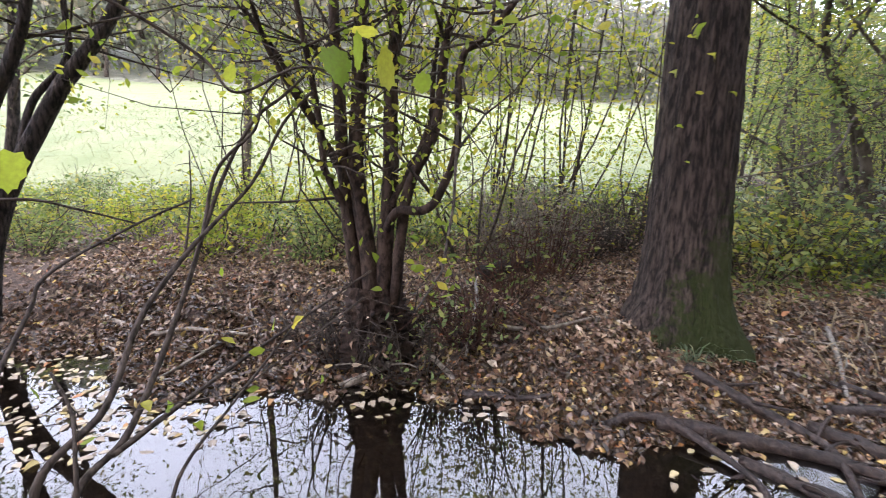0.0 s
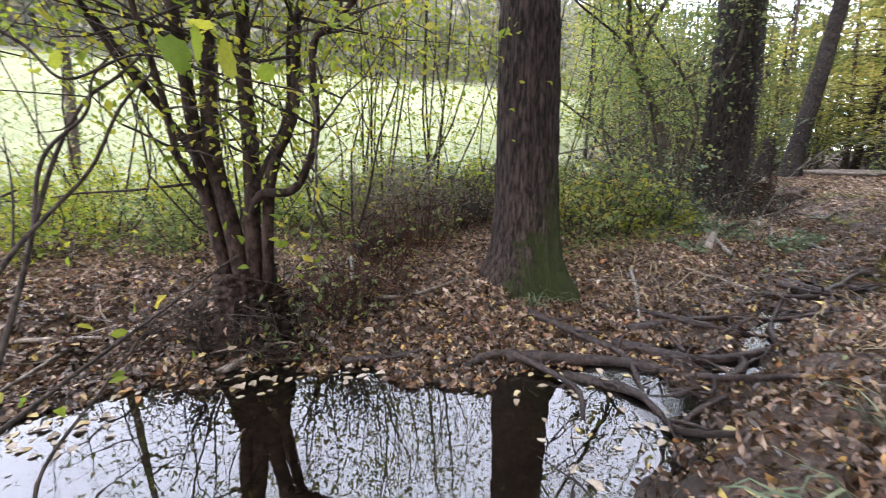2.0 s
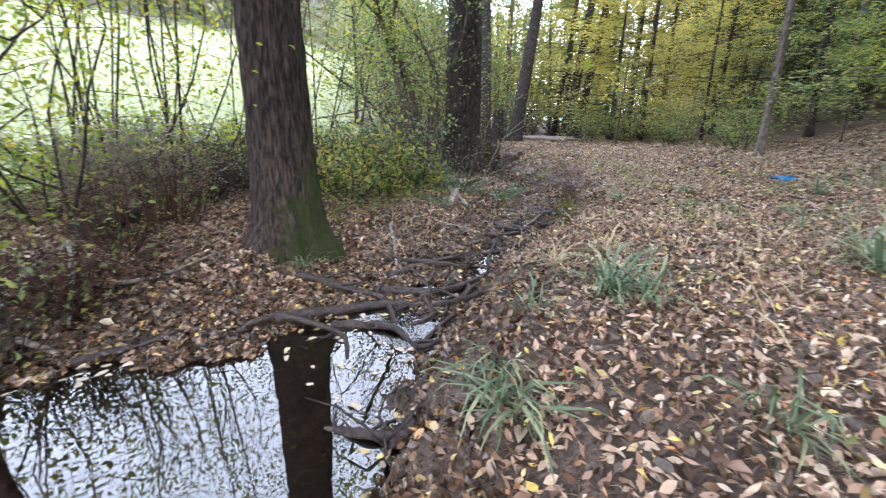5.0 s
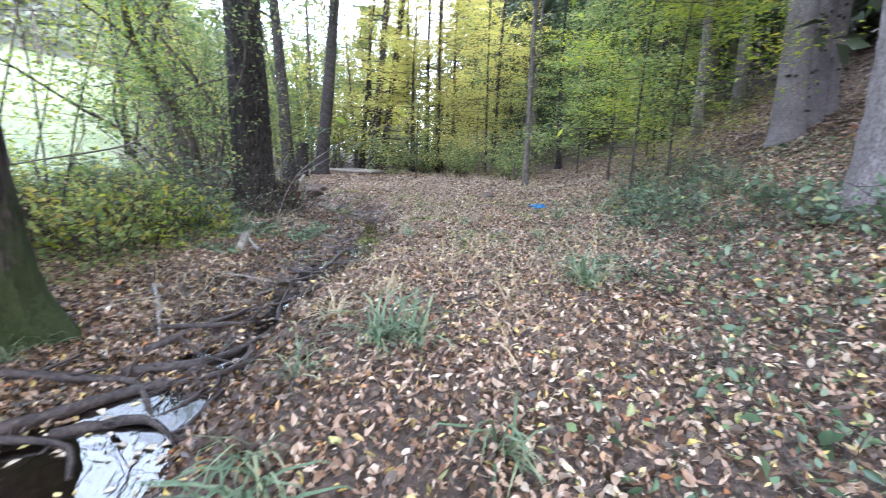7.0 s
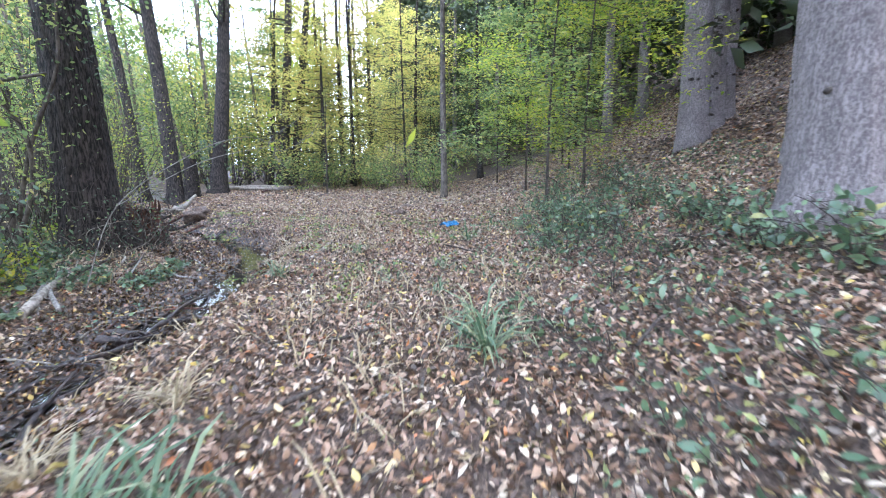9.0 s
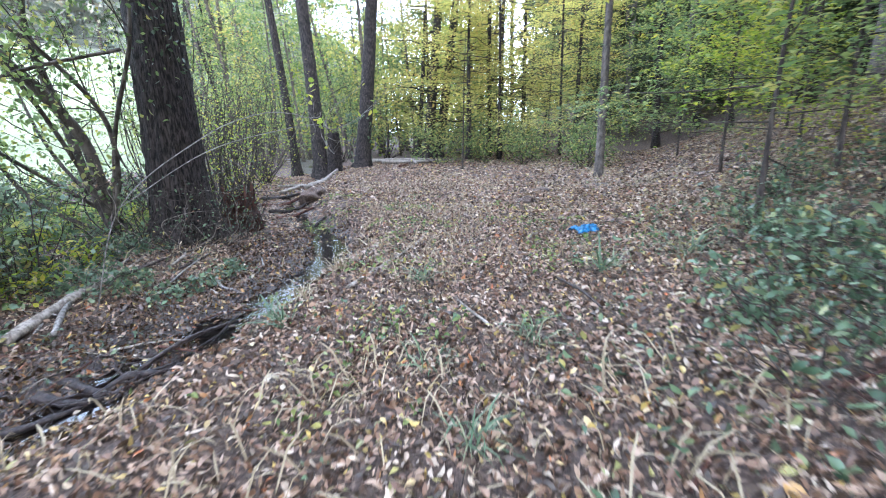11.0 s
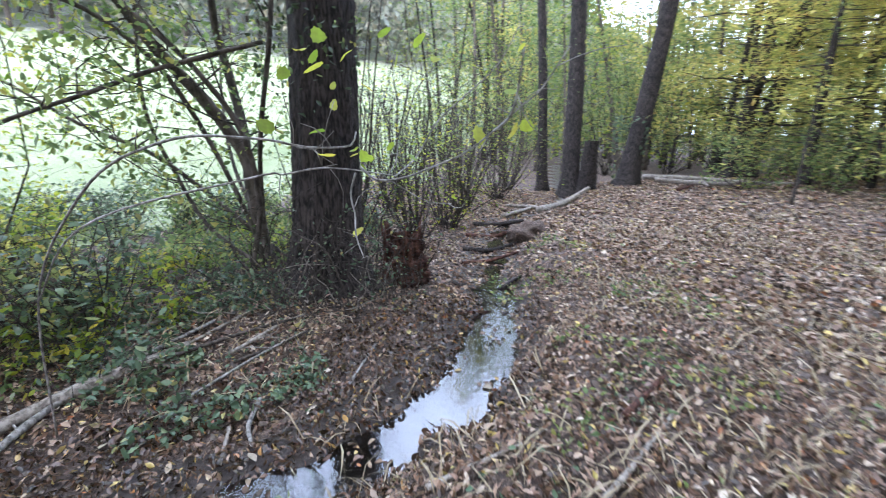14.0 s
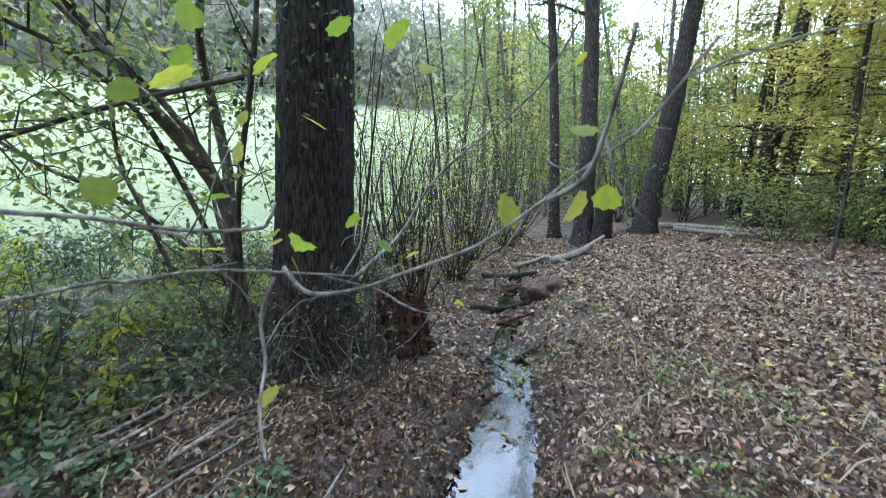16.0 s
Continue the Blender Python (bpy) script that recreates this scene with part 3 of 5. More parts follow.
# spruces on the slope; unseen ones behind the camera added to shade the floor
for k, (x, y, r) in enumerate([(6.62, -3.06, 0.32), (8.6, -3.5, 0.17), (12.6, -3.05, 0.27), (13.7, -3.6, 0.2), (14.4, -3.95, 0.2), (13.5, -6.5, 0.3), (9, -8, 0.3), (4.5, -7, 0.3), (0, -6.5, 0.28), (-4, -6, 0.3),
                               (22, -8, 0.28), (25, -3, 0.25), (28, -9, 0.3), (17, -10, 0.3), (31, -2, 0.28), (12, -12, 0.3), (24, -14, 0.3), (34, -7, 0.3), (2, -12, 0.3), (-8, -11, 0.3), (20.5, -1.5, 0.18), (27, 1.5, 0.2), (36, 2, 0.25), (30, -16, .3), (40, -3, .3)]):
    ob = tree("spruce_tree", "tall spruce with pale scaly bark and stub knots" if k < 5 else "spruce of the dark shading stand on the slope, partly added out of view", x, y, r, 22, BARK_SPRUCE, NEEDLE, (0, 0), 30, 0.24 if k > 4 else 0.3, 3.2, 2800, 0.42, -0.15, k < 5, 0.3, "simple", 1.32, "spruces on the slope")
    if k < 5:
        kn = Soup()
        for q in range(60):
            a, h = rng.uniform(0, 6.28), rng.uniform(0.3, 7)
            w = np.array([np.cos(a), np.sin(a), -0.15])
            rr = r * (1 - 0.75 * h / 22)
            kn.tube([w * rr * 0.9 + (0, 0, h), w * (rr + rng.uniform(0.02, 0.09)) + (0, 0, h)], [0.034, 0.02], 6)
        part("knot_stubs", kn, TWIG, ob, kind="stuff")

for k in range(18):
    x, y = rng.uniform(9, 34), rng.uniform(-17, -7)
    tree("spruce_tree", "dark spruce high on the slope with low dead branches", x, y, 0.22, rng.uniform(15, 20), BARK_SPRUCE, NEEDLE, (0, 0), 24, 0.06, 3.2, 1200, 0.7, -0.15, False, 0.3, group="spruces high on the slope")

# broadleaved wood at the end of the path
for k in range(40):
    x, y = rng.uniform(20, 44), rng.uniform(-2, 30)
    if abs(y - 14.6) < 2 and x < 24 or y > 0.9 * x + 2:
        continue
    yellow = rng.uniform() < 0.85 and 0.36 < (y + 1.3) / (x - 1.8) < 0.85
    tree("beech_tree", "slender yellow-leaved beech in the wood" if yellow else "slender green-leaved beech in the wood", x, y, rng.uniform(0.06, 0.17), rng.uniform(9, 17), BARK_DARK,
         LEAF_YELLOW if yellow else LEAF_GREEN, tuple(rng.normal(size=2) * 0.7), 24, 0.05, rng.uniform(2.2, 3.4), 3400, 0.17, 0.04, False, 0.8, "oval", group="trees of the wood")
for k in range(44):
    x, y = rng.uniform(40, 60), rng.uniform(-12, 34)
    tree("spruce_tree", "dark spruce closing the wood", x, y, 0.2, rng.uniform(14, 20), BARK_SPRUCE, NEEDLE, (0, 0), 22, 0.03, 3.6, 1600, 0.7, -0.15, False, 0.3, group="spruces closing the wood")
for x, y, h in [(22.6, 11.9, 12), (24.5, 14.6, 14), (23.2, 16.6, 12), (26, 12, 14), (27.5, 16, 14), (20.6, 11.6, 7)]:
    tree("beech_tree", "bright yellow autumn beech at the wood's edge", x, y, 0.14, h, BARK_DARK, LEAF_YELLOW, (0.3, 0.2), 30, 0.08, 3.2, 6500, 0.14, 0.06, False, 0.8, "oval", group="yellow beeches")
# low beech in front of the slope
for x, y, h, rr in [(10.8, 0.2, 5.5, 2.2), (12.3, -0.4, 6, 2.4), (14.5, 1.2, 7, 2.6), (16.5, 0.2, 6.5, 2.6), (19, 0.6, 8, 2.6), (21, 3.5, 6, 2.2), (23, 7, 5, 2.4), (24, 10, 6, 2.4), (22, 12.2, 4, 2.0)]:
    tree("young_beech", "young beech with layered green and yellow sprays", x, y - 0.6, 0.03, h, TWIG, LEAF_GREEN if x not in (12.3, 14.5, 16.5) else LEAF_LIME, (0.2, 0), 20, 0.12, rr, 4600 if x < 18 else 3600, 0.1, 0.03, False, 0.85, "oval", group="young beeches")
for k in range(13):
    x, y = rng.uniform(30, 46), rng.uniform(-7, 10)
    tree("spruce_tree", "dark spruce standing behind the young beeches", x, y, 0.2, rng.uniform(14, 20), BARK_SPRUCE, NEEDLE, (0, 0), 26, 0.05, 3.2, 1500, 0.55, -0.15, False, 0.4, group="spruces behind the beeches")

for k in range(46):
    u = rng.uniform(0, 1)
    x, y = 24 + 46 * u + rng.normal() * 7, 40 + 58 * u + rng.normal() * 6
    tree("alder_tree", "distant alder closing the valley, haze put into its leaf colour", x, y, 0.2, rng.uniform(11, 16), BARK_SMOOTH, HAZED_LEAF, (0, 0), 16, 0.05, 3.4, 900, 0.5, 0.4, False, 0.3, group="trees closing the valley")
# airy trees at the end of the brook's valley
for k in range(44):
    y = rng.uniform(17, 46)
    x = 0.62 * y + rng.uniform(-3, 15)
    if (x - 21) ** 2 + (y - 14.6) ** 2 < 9 or (x - 16) ** 2 + (y - 14) ** 2 < 12:
        continue
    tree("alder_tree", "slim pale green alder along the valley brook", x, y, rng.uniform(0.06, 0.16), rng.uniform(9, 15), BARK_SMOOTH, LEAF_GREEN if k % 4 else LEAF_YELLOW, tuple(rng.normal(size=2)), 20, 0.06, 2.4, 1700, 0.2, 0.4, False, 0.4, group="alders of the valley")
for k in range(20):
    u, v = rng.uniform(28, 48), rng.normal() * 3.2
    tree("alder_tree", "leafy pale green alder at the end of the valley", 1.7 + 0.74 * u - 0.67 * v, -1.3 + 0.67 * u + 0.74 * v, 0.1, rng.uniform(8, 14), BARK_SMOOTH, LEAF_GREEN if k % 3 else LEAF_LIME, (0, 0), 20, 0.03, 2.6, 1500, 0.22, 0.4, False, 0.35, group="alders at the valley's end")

# line of trees along the brook's far side
for k in range(30):
    u = rng.uniform(0, 1)
    x = -22 + 60 * u
    d = rng.uniform(3.5, 7.5)
    bx = np.interp(x, BK[:, 0], BK[:, 1])
    if -6 < x < 9:
        continue
    tree("alder_tree", "slim alder of the row between brook and meadow", x - d * 0.4, bx + d * 0.9, rng.uniform(0.05, 0.13), rng.uniform(7, 12), BARK_DARK, LEAF_GREEN, tuple(rng.normal(size=2)), 14, 0.2, 2.2, 900, 0.1, 0.5, False, group="alders along the meadow")

# ---- stems and shrubs ----


def rise(base, pts):
    """Local copy of world points for a thing whose origin is at base."""
    return np.asarray(pts, float) - np.asarray(base)


def many_stemmed(name, label, category, base, stems, mat, leaf=None, leaves=0, size=0.06, twigs=4, spread=0.5, tall=0, high=0.25):
    """A clump of stems through given world points; each stem is a part; twigs and leaves grow along it."""
    ob = new(name)
    ob.location = base
    tw, lf = Soup(), Soup()
    for pts, r in stems:
        p = rise(base, pts)
        if tall:
            way = p[-1] - p[-2]
            way /= np.linalg.norm(way)
            p = np.vstack([p, p[-1] + way * tall * 0.5 + rng.normal(size=3) * 0.15, p[-1] + way * tall + rng.normal(size=3) * 0.4])
        s = Soup()
        s.tube(p, [r, r * 0.8, r * 0.3 if tall else r * 0.5], 10, 0.05, 6)
        part("stem", s, mat, ob)
        fine = smooth_line(p, 8)
        for k in range(twigs):
            b0 = fine[int(rng.uniform(0.25 if k < 5 else high, 0.98) * (len(fine) - 1))]
            b1 = b0 + rng.normal(size=3) * np.array([1, 1, 0.7]) * spread + np.array([0, 0, spread * 0.5])
            b = bent(b0, b1, 0.12, 5)
            tw.tube(b, [min(r * 0.35, 0.012), 0.002], 5)
            if leaf:
                for q in range(3):
                    c1 = b[2 + q % 3] + rng.normal(size=3) * spread * 0.4
                    tw.tube(bent(b[2 + q % 3], c1, 0.1, 3), [0.004, 0.0015], 4)
                    m = leaves // max(1, len(stems) * twigs * 3)
                    lf.leaves(b[2 + q % 3] + (c1 - b[2 + q % 3]) * rng.uniform(0.2, 1.2, (m, 1)) + rng.normal(size=(m, 3)) * spread * 0.16, size, 0.35, "leaf" if size > 0.05 else "simple", 0.3)
    if tw.n:
        part("twigwork", tw, TWIG, ob, kind="stuff")
    if lf.n:
        part("foliage", lf, leaf, ob, kind="stuff")
    return tagged(ob, label, category)


def shrub(name, label, x, y, height, width, stems, leaf, leaves, size, bark=TWIG, lean=(0, 0), bare=0.3, group=""):
    """A bush: bowed stems from one foot, side twigs, leaves along them."""
    ob = base_of(name, x, y)
    st, lf = Soup(), Soup()
    m = max(1, leaves // (stems * 5)) if leaves else 0
    for k in range(stems):
        a, w = rng.uniform(0, 6.28), width * np.sqrt(rng.uniform(0.05, 1))
        top = np.array([np.cos(a) * w + lean[0] * height, np.sin(a) * w + lean[1] * height, height * rng.uniform(0.55, 1.05)])
        p = bent((np.cos(a) * 0.12, np.sin(a) * 0.12, -0.05), top, 0.12, 7)
        st.tube(p, [min(0.005 + 0.0035 * height, 0.016), 0.002], 4)
        for q in range(5):
            u = rng.uniform(bare, 1)
            b0 = p[int(u * 6)]
            b1 = b0 + rng.normal(size=3) * np.array([1, 1, 0.5]) * 0.16 * (height + 0.6)
            st.tube(bent(b0, b1, 0.1, 3), [0.004, 0.0015], 3)
            lf.leaves(b0 + (b1 - b0) * rng.uniform(0.1, 1.1, (m, 1)) + rng.normal(size=(m, 3)) * 0.045 * (height + 0.6), size, 0.45, "oval" if size > 0.055 else "simple", 0.2)
    part("stemwork", st, bark, ob, kind="stuff")
    if leaves:
        part("foliage", lf, leaf, ob, kind="stuff")
    return tagged(ob, label, "bush", group)


# many-stemmed alder on the far bank of the pool
CB = (-0.36, 2.62, ground(-0.36, 2.62))
many_stemmed("alder_clump", "many-stemmed alder stool with crooked limbs on the far bank", "tree", CB, [
    ([(-0.4, 2.62, CB[2] - 0.1), (-0.5, 2.5, 0.5), (-0.56, 2.5, 1.12), (-0.6, 2.54, 1.86), (-0.62, 2.55, 2.41)], 0.055),
    ([(-0.36, 2.6, CB[2] - 0.1), (-0.38, 2.5, 0.48), (-0.47, 2.53, 1.12), (-0.45, 2.59, 1.86), (-0.39, 2.56, 2.42)], 0.07),
    ([(-0.3, 2.62, CB[2] - 0.1), (-0.26, 2.52, 0.5), (-0.23, 2.61, 1.12), (-0.24, 2.67, 1.75), (-0.16, 2.62, 2.43)], 0.068),
    ([(-0.25, 2.6, CB[2] - 0.1), (-0.12, 2.48, 0.66), (-0.06, 2.54, 1.06), (0.12, 2.57, 1.46), (0.17, 2.61, 1.97), (0.28, 2.6, 2.4)], 0.045),
    ([(-0.3, 2.55, 0.55), (-0.14, 2.4, 0.85), (0.08, 2.35, 0.88), (0.19, 2.37, 1.0), (0.3, 2.4, 1.33), (0.32, 2.43, 1.89), (0.61, 2.38, 2.15)], 0.035),
    ([(-0.42, 2.55, 0.5), (-0.52, 2.49, 0.82), (-0.65, 2.36, 1.16), (-0.66, 2.35, 1.44)], 0.032),
    ([(-0.5, 2.55, 0.9), (-0.83, 2.36, 1.71), (-1.16, 2.15, 2.28)], 0.022),
    ([(-0.52, 2.5, 1.1), (-0.92, 2.3, 1.82), (-1.02, 2.11, 2.29)], 0.02),
    ([(-0.2, 2.5, 0.9), (0.0, 2.9, 1.5), (0.05, 3.1, 2.3)], 0.025)], BARK_STOOL, LEAF_LIME, 6800, 0.055, 19, 0.7, 4.5, 0.5)
s = Soup()
trunk_mesh(s, trunk_line(0, 0, 0, (0, 0), 0.58), 0.2 * np.linspace(1.6, 0.95, 16), 36, 0.17, 3)
part("stool", s, BARK_STOOL, bpy.data.objects["alder_clump"])

# leaning goat willow beside the dark alder
WB = (6.15, 6.95, ground(6.15, 6.95))
stems = [([WB, (6.1, 6.95, 0.9), (6.02, 7.0, 1.5), (5.69, 6.94, 2.1), (5.35, 6.86, 2.56), (5.07, 6.74, 3.04)], 0.085),
         ([WB, (6.0, 7.2, 0.9), (5.94, 7.5, 1.75), (5.83, 7.58, 2.44), (5.78, 7.4, 3.24)], 0.07),
         ([WB, (6.3, 6.5, 1.5), (6.6, 6.1, 2.7)], 0.03),
         ([(6.5, 6.2, 2.6), (5.63, 5.92, 2.29), (5.09, 5.68, 2.03), (4.72, 5.44, 1.84)], 0.022)]
for k in range(5):
    a = rng.uniform(1.6, 4.4)
    e = np.array(WB) + np.array([np.cos(a) * rng.uniform(0.8, 2.4), np.sin(a) * rng.uniform(0.6, 2.0), rng.uniform(1.6, 3.4)])
    stems.append((bent(np.array(WB) + (rng.normal() * 0.12, rng.normal() * 0.12, 0), e, 0.1, 5), rng.uniform(0.015, 0.04)))
many_stemmed("willow_clump", "leaning many-stemmed willow at the meadow's edge", "tree", WB, stems, BARK_SMOOTH, LEAF_GREEN, 4600, 0.075, 9, 0.7, 2.2)

# leaning trees up the pool, and the pale trunk in front of the meadow
LB = (-4.1, 2.5, ground(-4.1, 2.5))
many_stemmed("leaning_alder", "cluster of leaning alder stems behind the pool", "tree", LB, [
    ([LB, (-3.9, 2.6, 0.7), (-3.57, 2.97, 1.79), (-3.12, 3.25, 2.6)], 0.085), ([LB, (-3.8, 2.45, 1.2), (-3.5, 2.59, 2.0), (-3.28, 2.64, 2.6)], 0.06),
    ([(-3.85, 2.75, 1.1), (-3.76, 2.91, 1.73), (-3.53, 3.1, 2.17), (-3.42, 3.04, 2.73)], 0.035), ([LB, (-4.4, 2.3, 1.2), (-4.6, 2.4, 2.4)], 0.06)], BARK_DARK, LEAF_LIME, 2000, 0.055, 14, 0.8, 4.0, 0.45)
tree("ash_sapling", "pale slim trunk standing before the bright meadow", -4.6, 7.1, 0.09, 8, BARK_SMOOTH, LEAF_GREEN, (0.5, 0), 10, 0.3, 1.4, 300, 0.07, flare=1.15)

# bramble hedge along the meadow's lower edge
for k in range(11):
    shrub("bramble_bush", "dark green bramble bush along the meadow's edge", 1.2 + 0.62 * k + rng.normal() * 0.15, 8.3 + 0.12 * k + rng.normal() * 0.3, rng.uniform(0.7, 1.05), 0.7, 14, (LEAF_DARK, LEAF_BRAMBLE, LEAF_GREEN)[k % 3], 900, 0.07, group="bramble hedge by the meadow")

# undergrowth of the far bank
GREENS = [(-6.5, 4.6), (-5.6, 6.4), (-4.8, 5.0), (-4.0, 6.2), (-3.2, 5.2), (-2.5, 6.3), (-1.9, 5.3), (-1.2, 6.2), (-0.6, 5.4), (0.2, 6.4), (0.9, 6.0), (1.8, 6.6), (2.7, 6.3), (-7.5, 6.6), (-6.4, 3.4), (-7.6, 4.4), (-5.4, 3.9), (-8.8, 5.2), (3.4, 7.1), (-3.0, 4.3), (-1.6, 4.4)]
for x, y in GREENS:
    shrub("bramble_bush", "low green bramble bush in front of the meadow", x, y, rng.uniform(0.7, 1.2), 0.75, 14, LEAF_GREEN if rng.uniform() < 0.5 else LEAF_LIME, 1300, 0.062, group="undergrowth before the meadow")
for x, y, h in [(0.7, 4.9, 4.4), (1.3, 5.6, 5.2), (0.2, 4.4, 4.0), (-0.9, 4.2, 4.2), (-2.6, 5.0, 4.6)]:
    shrub("tall_shrub", "tall thin shrub with small lime leaves", x, y, h, 0.95, 6, LEAF_LIME, 900, 0.065, bare=0.15, group="tall shrubs before the meadow")
for x, y, h in [(0.5, 5.6, 7.5), (1.5, 6.2, 8.0), (-0.4, 5.4, 7.0), (2.6, 6.0, 7.5), (3.6, 6.6, 6.0), (-2.0, 6.4, 7.0), (-3.6, 6.0, 6.0), (0.6, 7.5, 9.0)]:
    shrub("tall_shrub", "slender spreading alder shrub leafy at the top", x, y, h, 1.6, 4, LEAF_LIME if x > -1 else LEAF_GREEN, 2200 if x > -1 else 1000, 0.06, bare=0.3, group="tall shrubs before the meadow")
for x, y in [(3.3, 4.3), (3.9, 4.6), (4.5, 4.9), (3.7, 5.2), (5.0, 5.3), (4.4, 5.6), (3.1, 4.9), (3.4, 4.7), (4.1, 5.0), (4.8, 5.8)]:
    shrub("yellowing_bush", "low bush with yellow and green autumn leaves", x, y, rng.uniform(0.6, 1.3), 0.75, 12, LEAF_BRAMBLE if x > 4.6 else (LEAF_YELLOW, LEAF_GREEN, LEAF_YELLOW, LEAF_LIME)[int(x * 10) % 4], 300, 0.085, group="yellowing bushes by the alder")
for x, y in [(8.3, 8.6), (9.1, 9.6), (9.9, 11.2), (11.2, 12.6), (8.0, 10.4), (7.2, 8.3), (8.6, 12.6), (10.3, 13.8), (12.3, 14.6)]:
    shrub("thicket", "thicket of thin bare stems with few lime leaves", x, y, rng.uniform(3.2, 4.6), 1.0, 22, LEAF_LIME if rng.uniform() < 0.5 else LEAF_GREEN, 1100, 0.055, bare=0.2, group="thickets along the brook")
for x, y in [(20.4, 17.2), (19.6, 18.4), (23.2, 17.8), (17.8, 17.6)]:
    shrub("hazel_shrub", "hazel of many upright bare stems", x, y, 6.0, 1.5, 16, LEAF_YELLOW if x > 21 else LEAF_GREEN, 700, 0.1, BARK_DARK, bare=0.4, group="hazels at the wood's edge")
for x, y in [(18.4, 11.4), (20, 10.5), (22, 12.5), (19.5, 8), (22, 9.4), (21.5, 6.5), (19.4, 5.4), (24, 15), (25, 12)]:
    shrub("young_beech_bush", "low beech bush with layered green leaves", x, y, 1.9, 1.3, 18, LEAF_GREEN, 1300, 0.1, group="beech bushes at the wood's edge")
for x, y, h in [(8.7, -0.95, 0.5), (8.2, -1.3, 0.5), (9.3, -1.1, 0.6), (7.9, -0.9, 0.4), (9.9, -0.6, 0.55), (10.6, -1.4, 0.7), (11.5, -0.6, 0.7), (8.9, -1.9, 0.5)]:
    shrub("bramble_bush", "bluish green bramble bush at the path's edge", x, y, h, 0.55, 14, LEAF_BRAMBLE, 420, 0.07, group="brambles at the path's edge")
for x, y, h in [(3.6, -1.6, 0.16), (4.3, -1.9, 0.2), (4.9, -1.5, 0.18), (5.6, -1.9, 0.22), (6.2, -1.5, 0.22), (6.9, -1.5, 0.28), (7.2, -1.05, 0.3), (3.0, -1.95, 0.15), (5.4, -1.2, 0.16), (6.6, -2.0, 0.3), (7.6, -1.6, 0.4), (4.6, -2.4, 0.2)]:
    shrub("bramble_seedling", "creeping bluish green bramble rooted in the litter", x, y, h, 0.42, 12, LEAF_BRAMBLE, 110, 0.075, bare=0.1, group="creeping brambles on the slope")
for x, y in [(6.3, -2.6), (6.9, -2.5), (5.7, -2.9), (7.5, -2.3)]:
    shrub("maple_seedlings", "knee-high seedlings with broad green leaves", x, y, 0.35, 0.5, 10, LEAF_BRAMBLE, 150, 0.095, group="seedlings below the spruce")
for x, y in [(4.9, 5.0), (5.4, 5.6), (4.5, 5.7), (5.7, 6.2), (5.0, 6.3), (4.3, 6.6), (5.3, 4.6), (5.6, 7.4), (6.4, 7.6), (7.1, 7.5), (6.0, 8.1), (6.8, 8.3), (5.2, 7.0), (7.6, 7.6), (7.4, 8.9), (5.9, 5.7)]:
    shrub("nettle_patch", "low bluish nettles and yellow leaves by the brook", x, y, 0.28, 0.5, 12, LEAF_BRAMBLE if rng.uniform() < 0.75 else LEAF_LIME, 190, 0.075, group="nettles on the bank")
# stems round the foot of the dark alder
for x, y, h, w in [(7.4, 6.1, 1.2, 0.5), (6.75, 5.95, 0.8, 0.6), (7.65, 6.2, 0.8, 0.35), (6.4, 6.0, 1.0, 0.8), (6.9, 5.8, 0.5, 0.5), (7.75, 6.9, 1.5, 0.6), (6.2, 6.5, 1.3, 0.7), (6.6, 5.65, 0.45, 0.55), (7.15, 5.6, 0.6, 0.5), (7.55, 5.85, 0.7, 0.45)]:
    ob = base_of("bare_brushwood", x, y)
    tw, pl, lf = Soup(), Soup(), Soup()
    for k in range(17):
        a, ww = rng.uniform(0, 6.28), w * rng.uniform(0.3, 1.4)
        p = bent((rng.normal() * 0.12, rng.normal() * 0.1, -0.05), (np.cos(a) * ww, np.sin(a) * ww, h * rng.uniform(0.15, 1.1)), 0.24, 7, 0.05)
        (pl if k % 5 == 0 else tw).tube(p, [rng.uniform(0.004, 0.011), 0.002], 5, 0, 3)
        for q in range(2):
            b0 = p[rng.integers(2, 7)]
            tw.tube(bent(b0, b0 + rng.normal(size=3) * 0.2, 0.2, 4), [0.004, 0.0015], 4)
        lf.leaves(p[3:] + rng.normal(size=(4, 3)) * 0.06, 0.05, 0.3, "oval")
    part("twigwork", tw, TWIG, ob, kind="stuff")
    part("dead_brush", pl, DEADWOOD, ob, kind="stuff")
    part("foliage", lf, LEAF_BRAMBLE if rng.uniform() < 0.5 else LITTER, ob, kind="stuff")
    tagged(ob, "tangle of bare crooked twigs round the alder's foot", "brushwood", "brushwood at the alder's foot")
# tangle and ivy round the alder stool by the pool
for x, y, h, w in [(-0.5, 2.4, 0.5, 0.5), (0.0, 2.45, 0.45, 0.5), (0.35, 2.75, 0.5, 0.5), (-0.9, 2.6, 0.35, 0.5), (0.7, 3.4, 0.6, 0.6), (1.1, 3.9, 0.7, 0.6)]:
    shrub("ivy_tangle", "twiggy tangle with ivy and dry leaves by the alder stool", x, y, h * 1.15, w, 30, LITTER if x < -0.3 else LEAF_GREEN, 150, 0.06, TWIG if x < 0.2 else STUMP, bare=0.1, group="tangle round the alder stool")
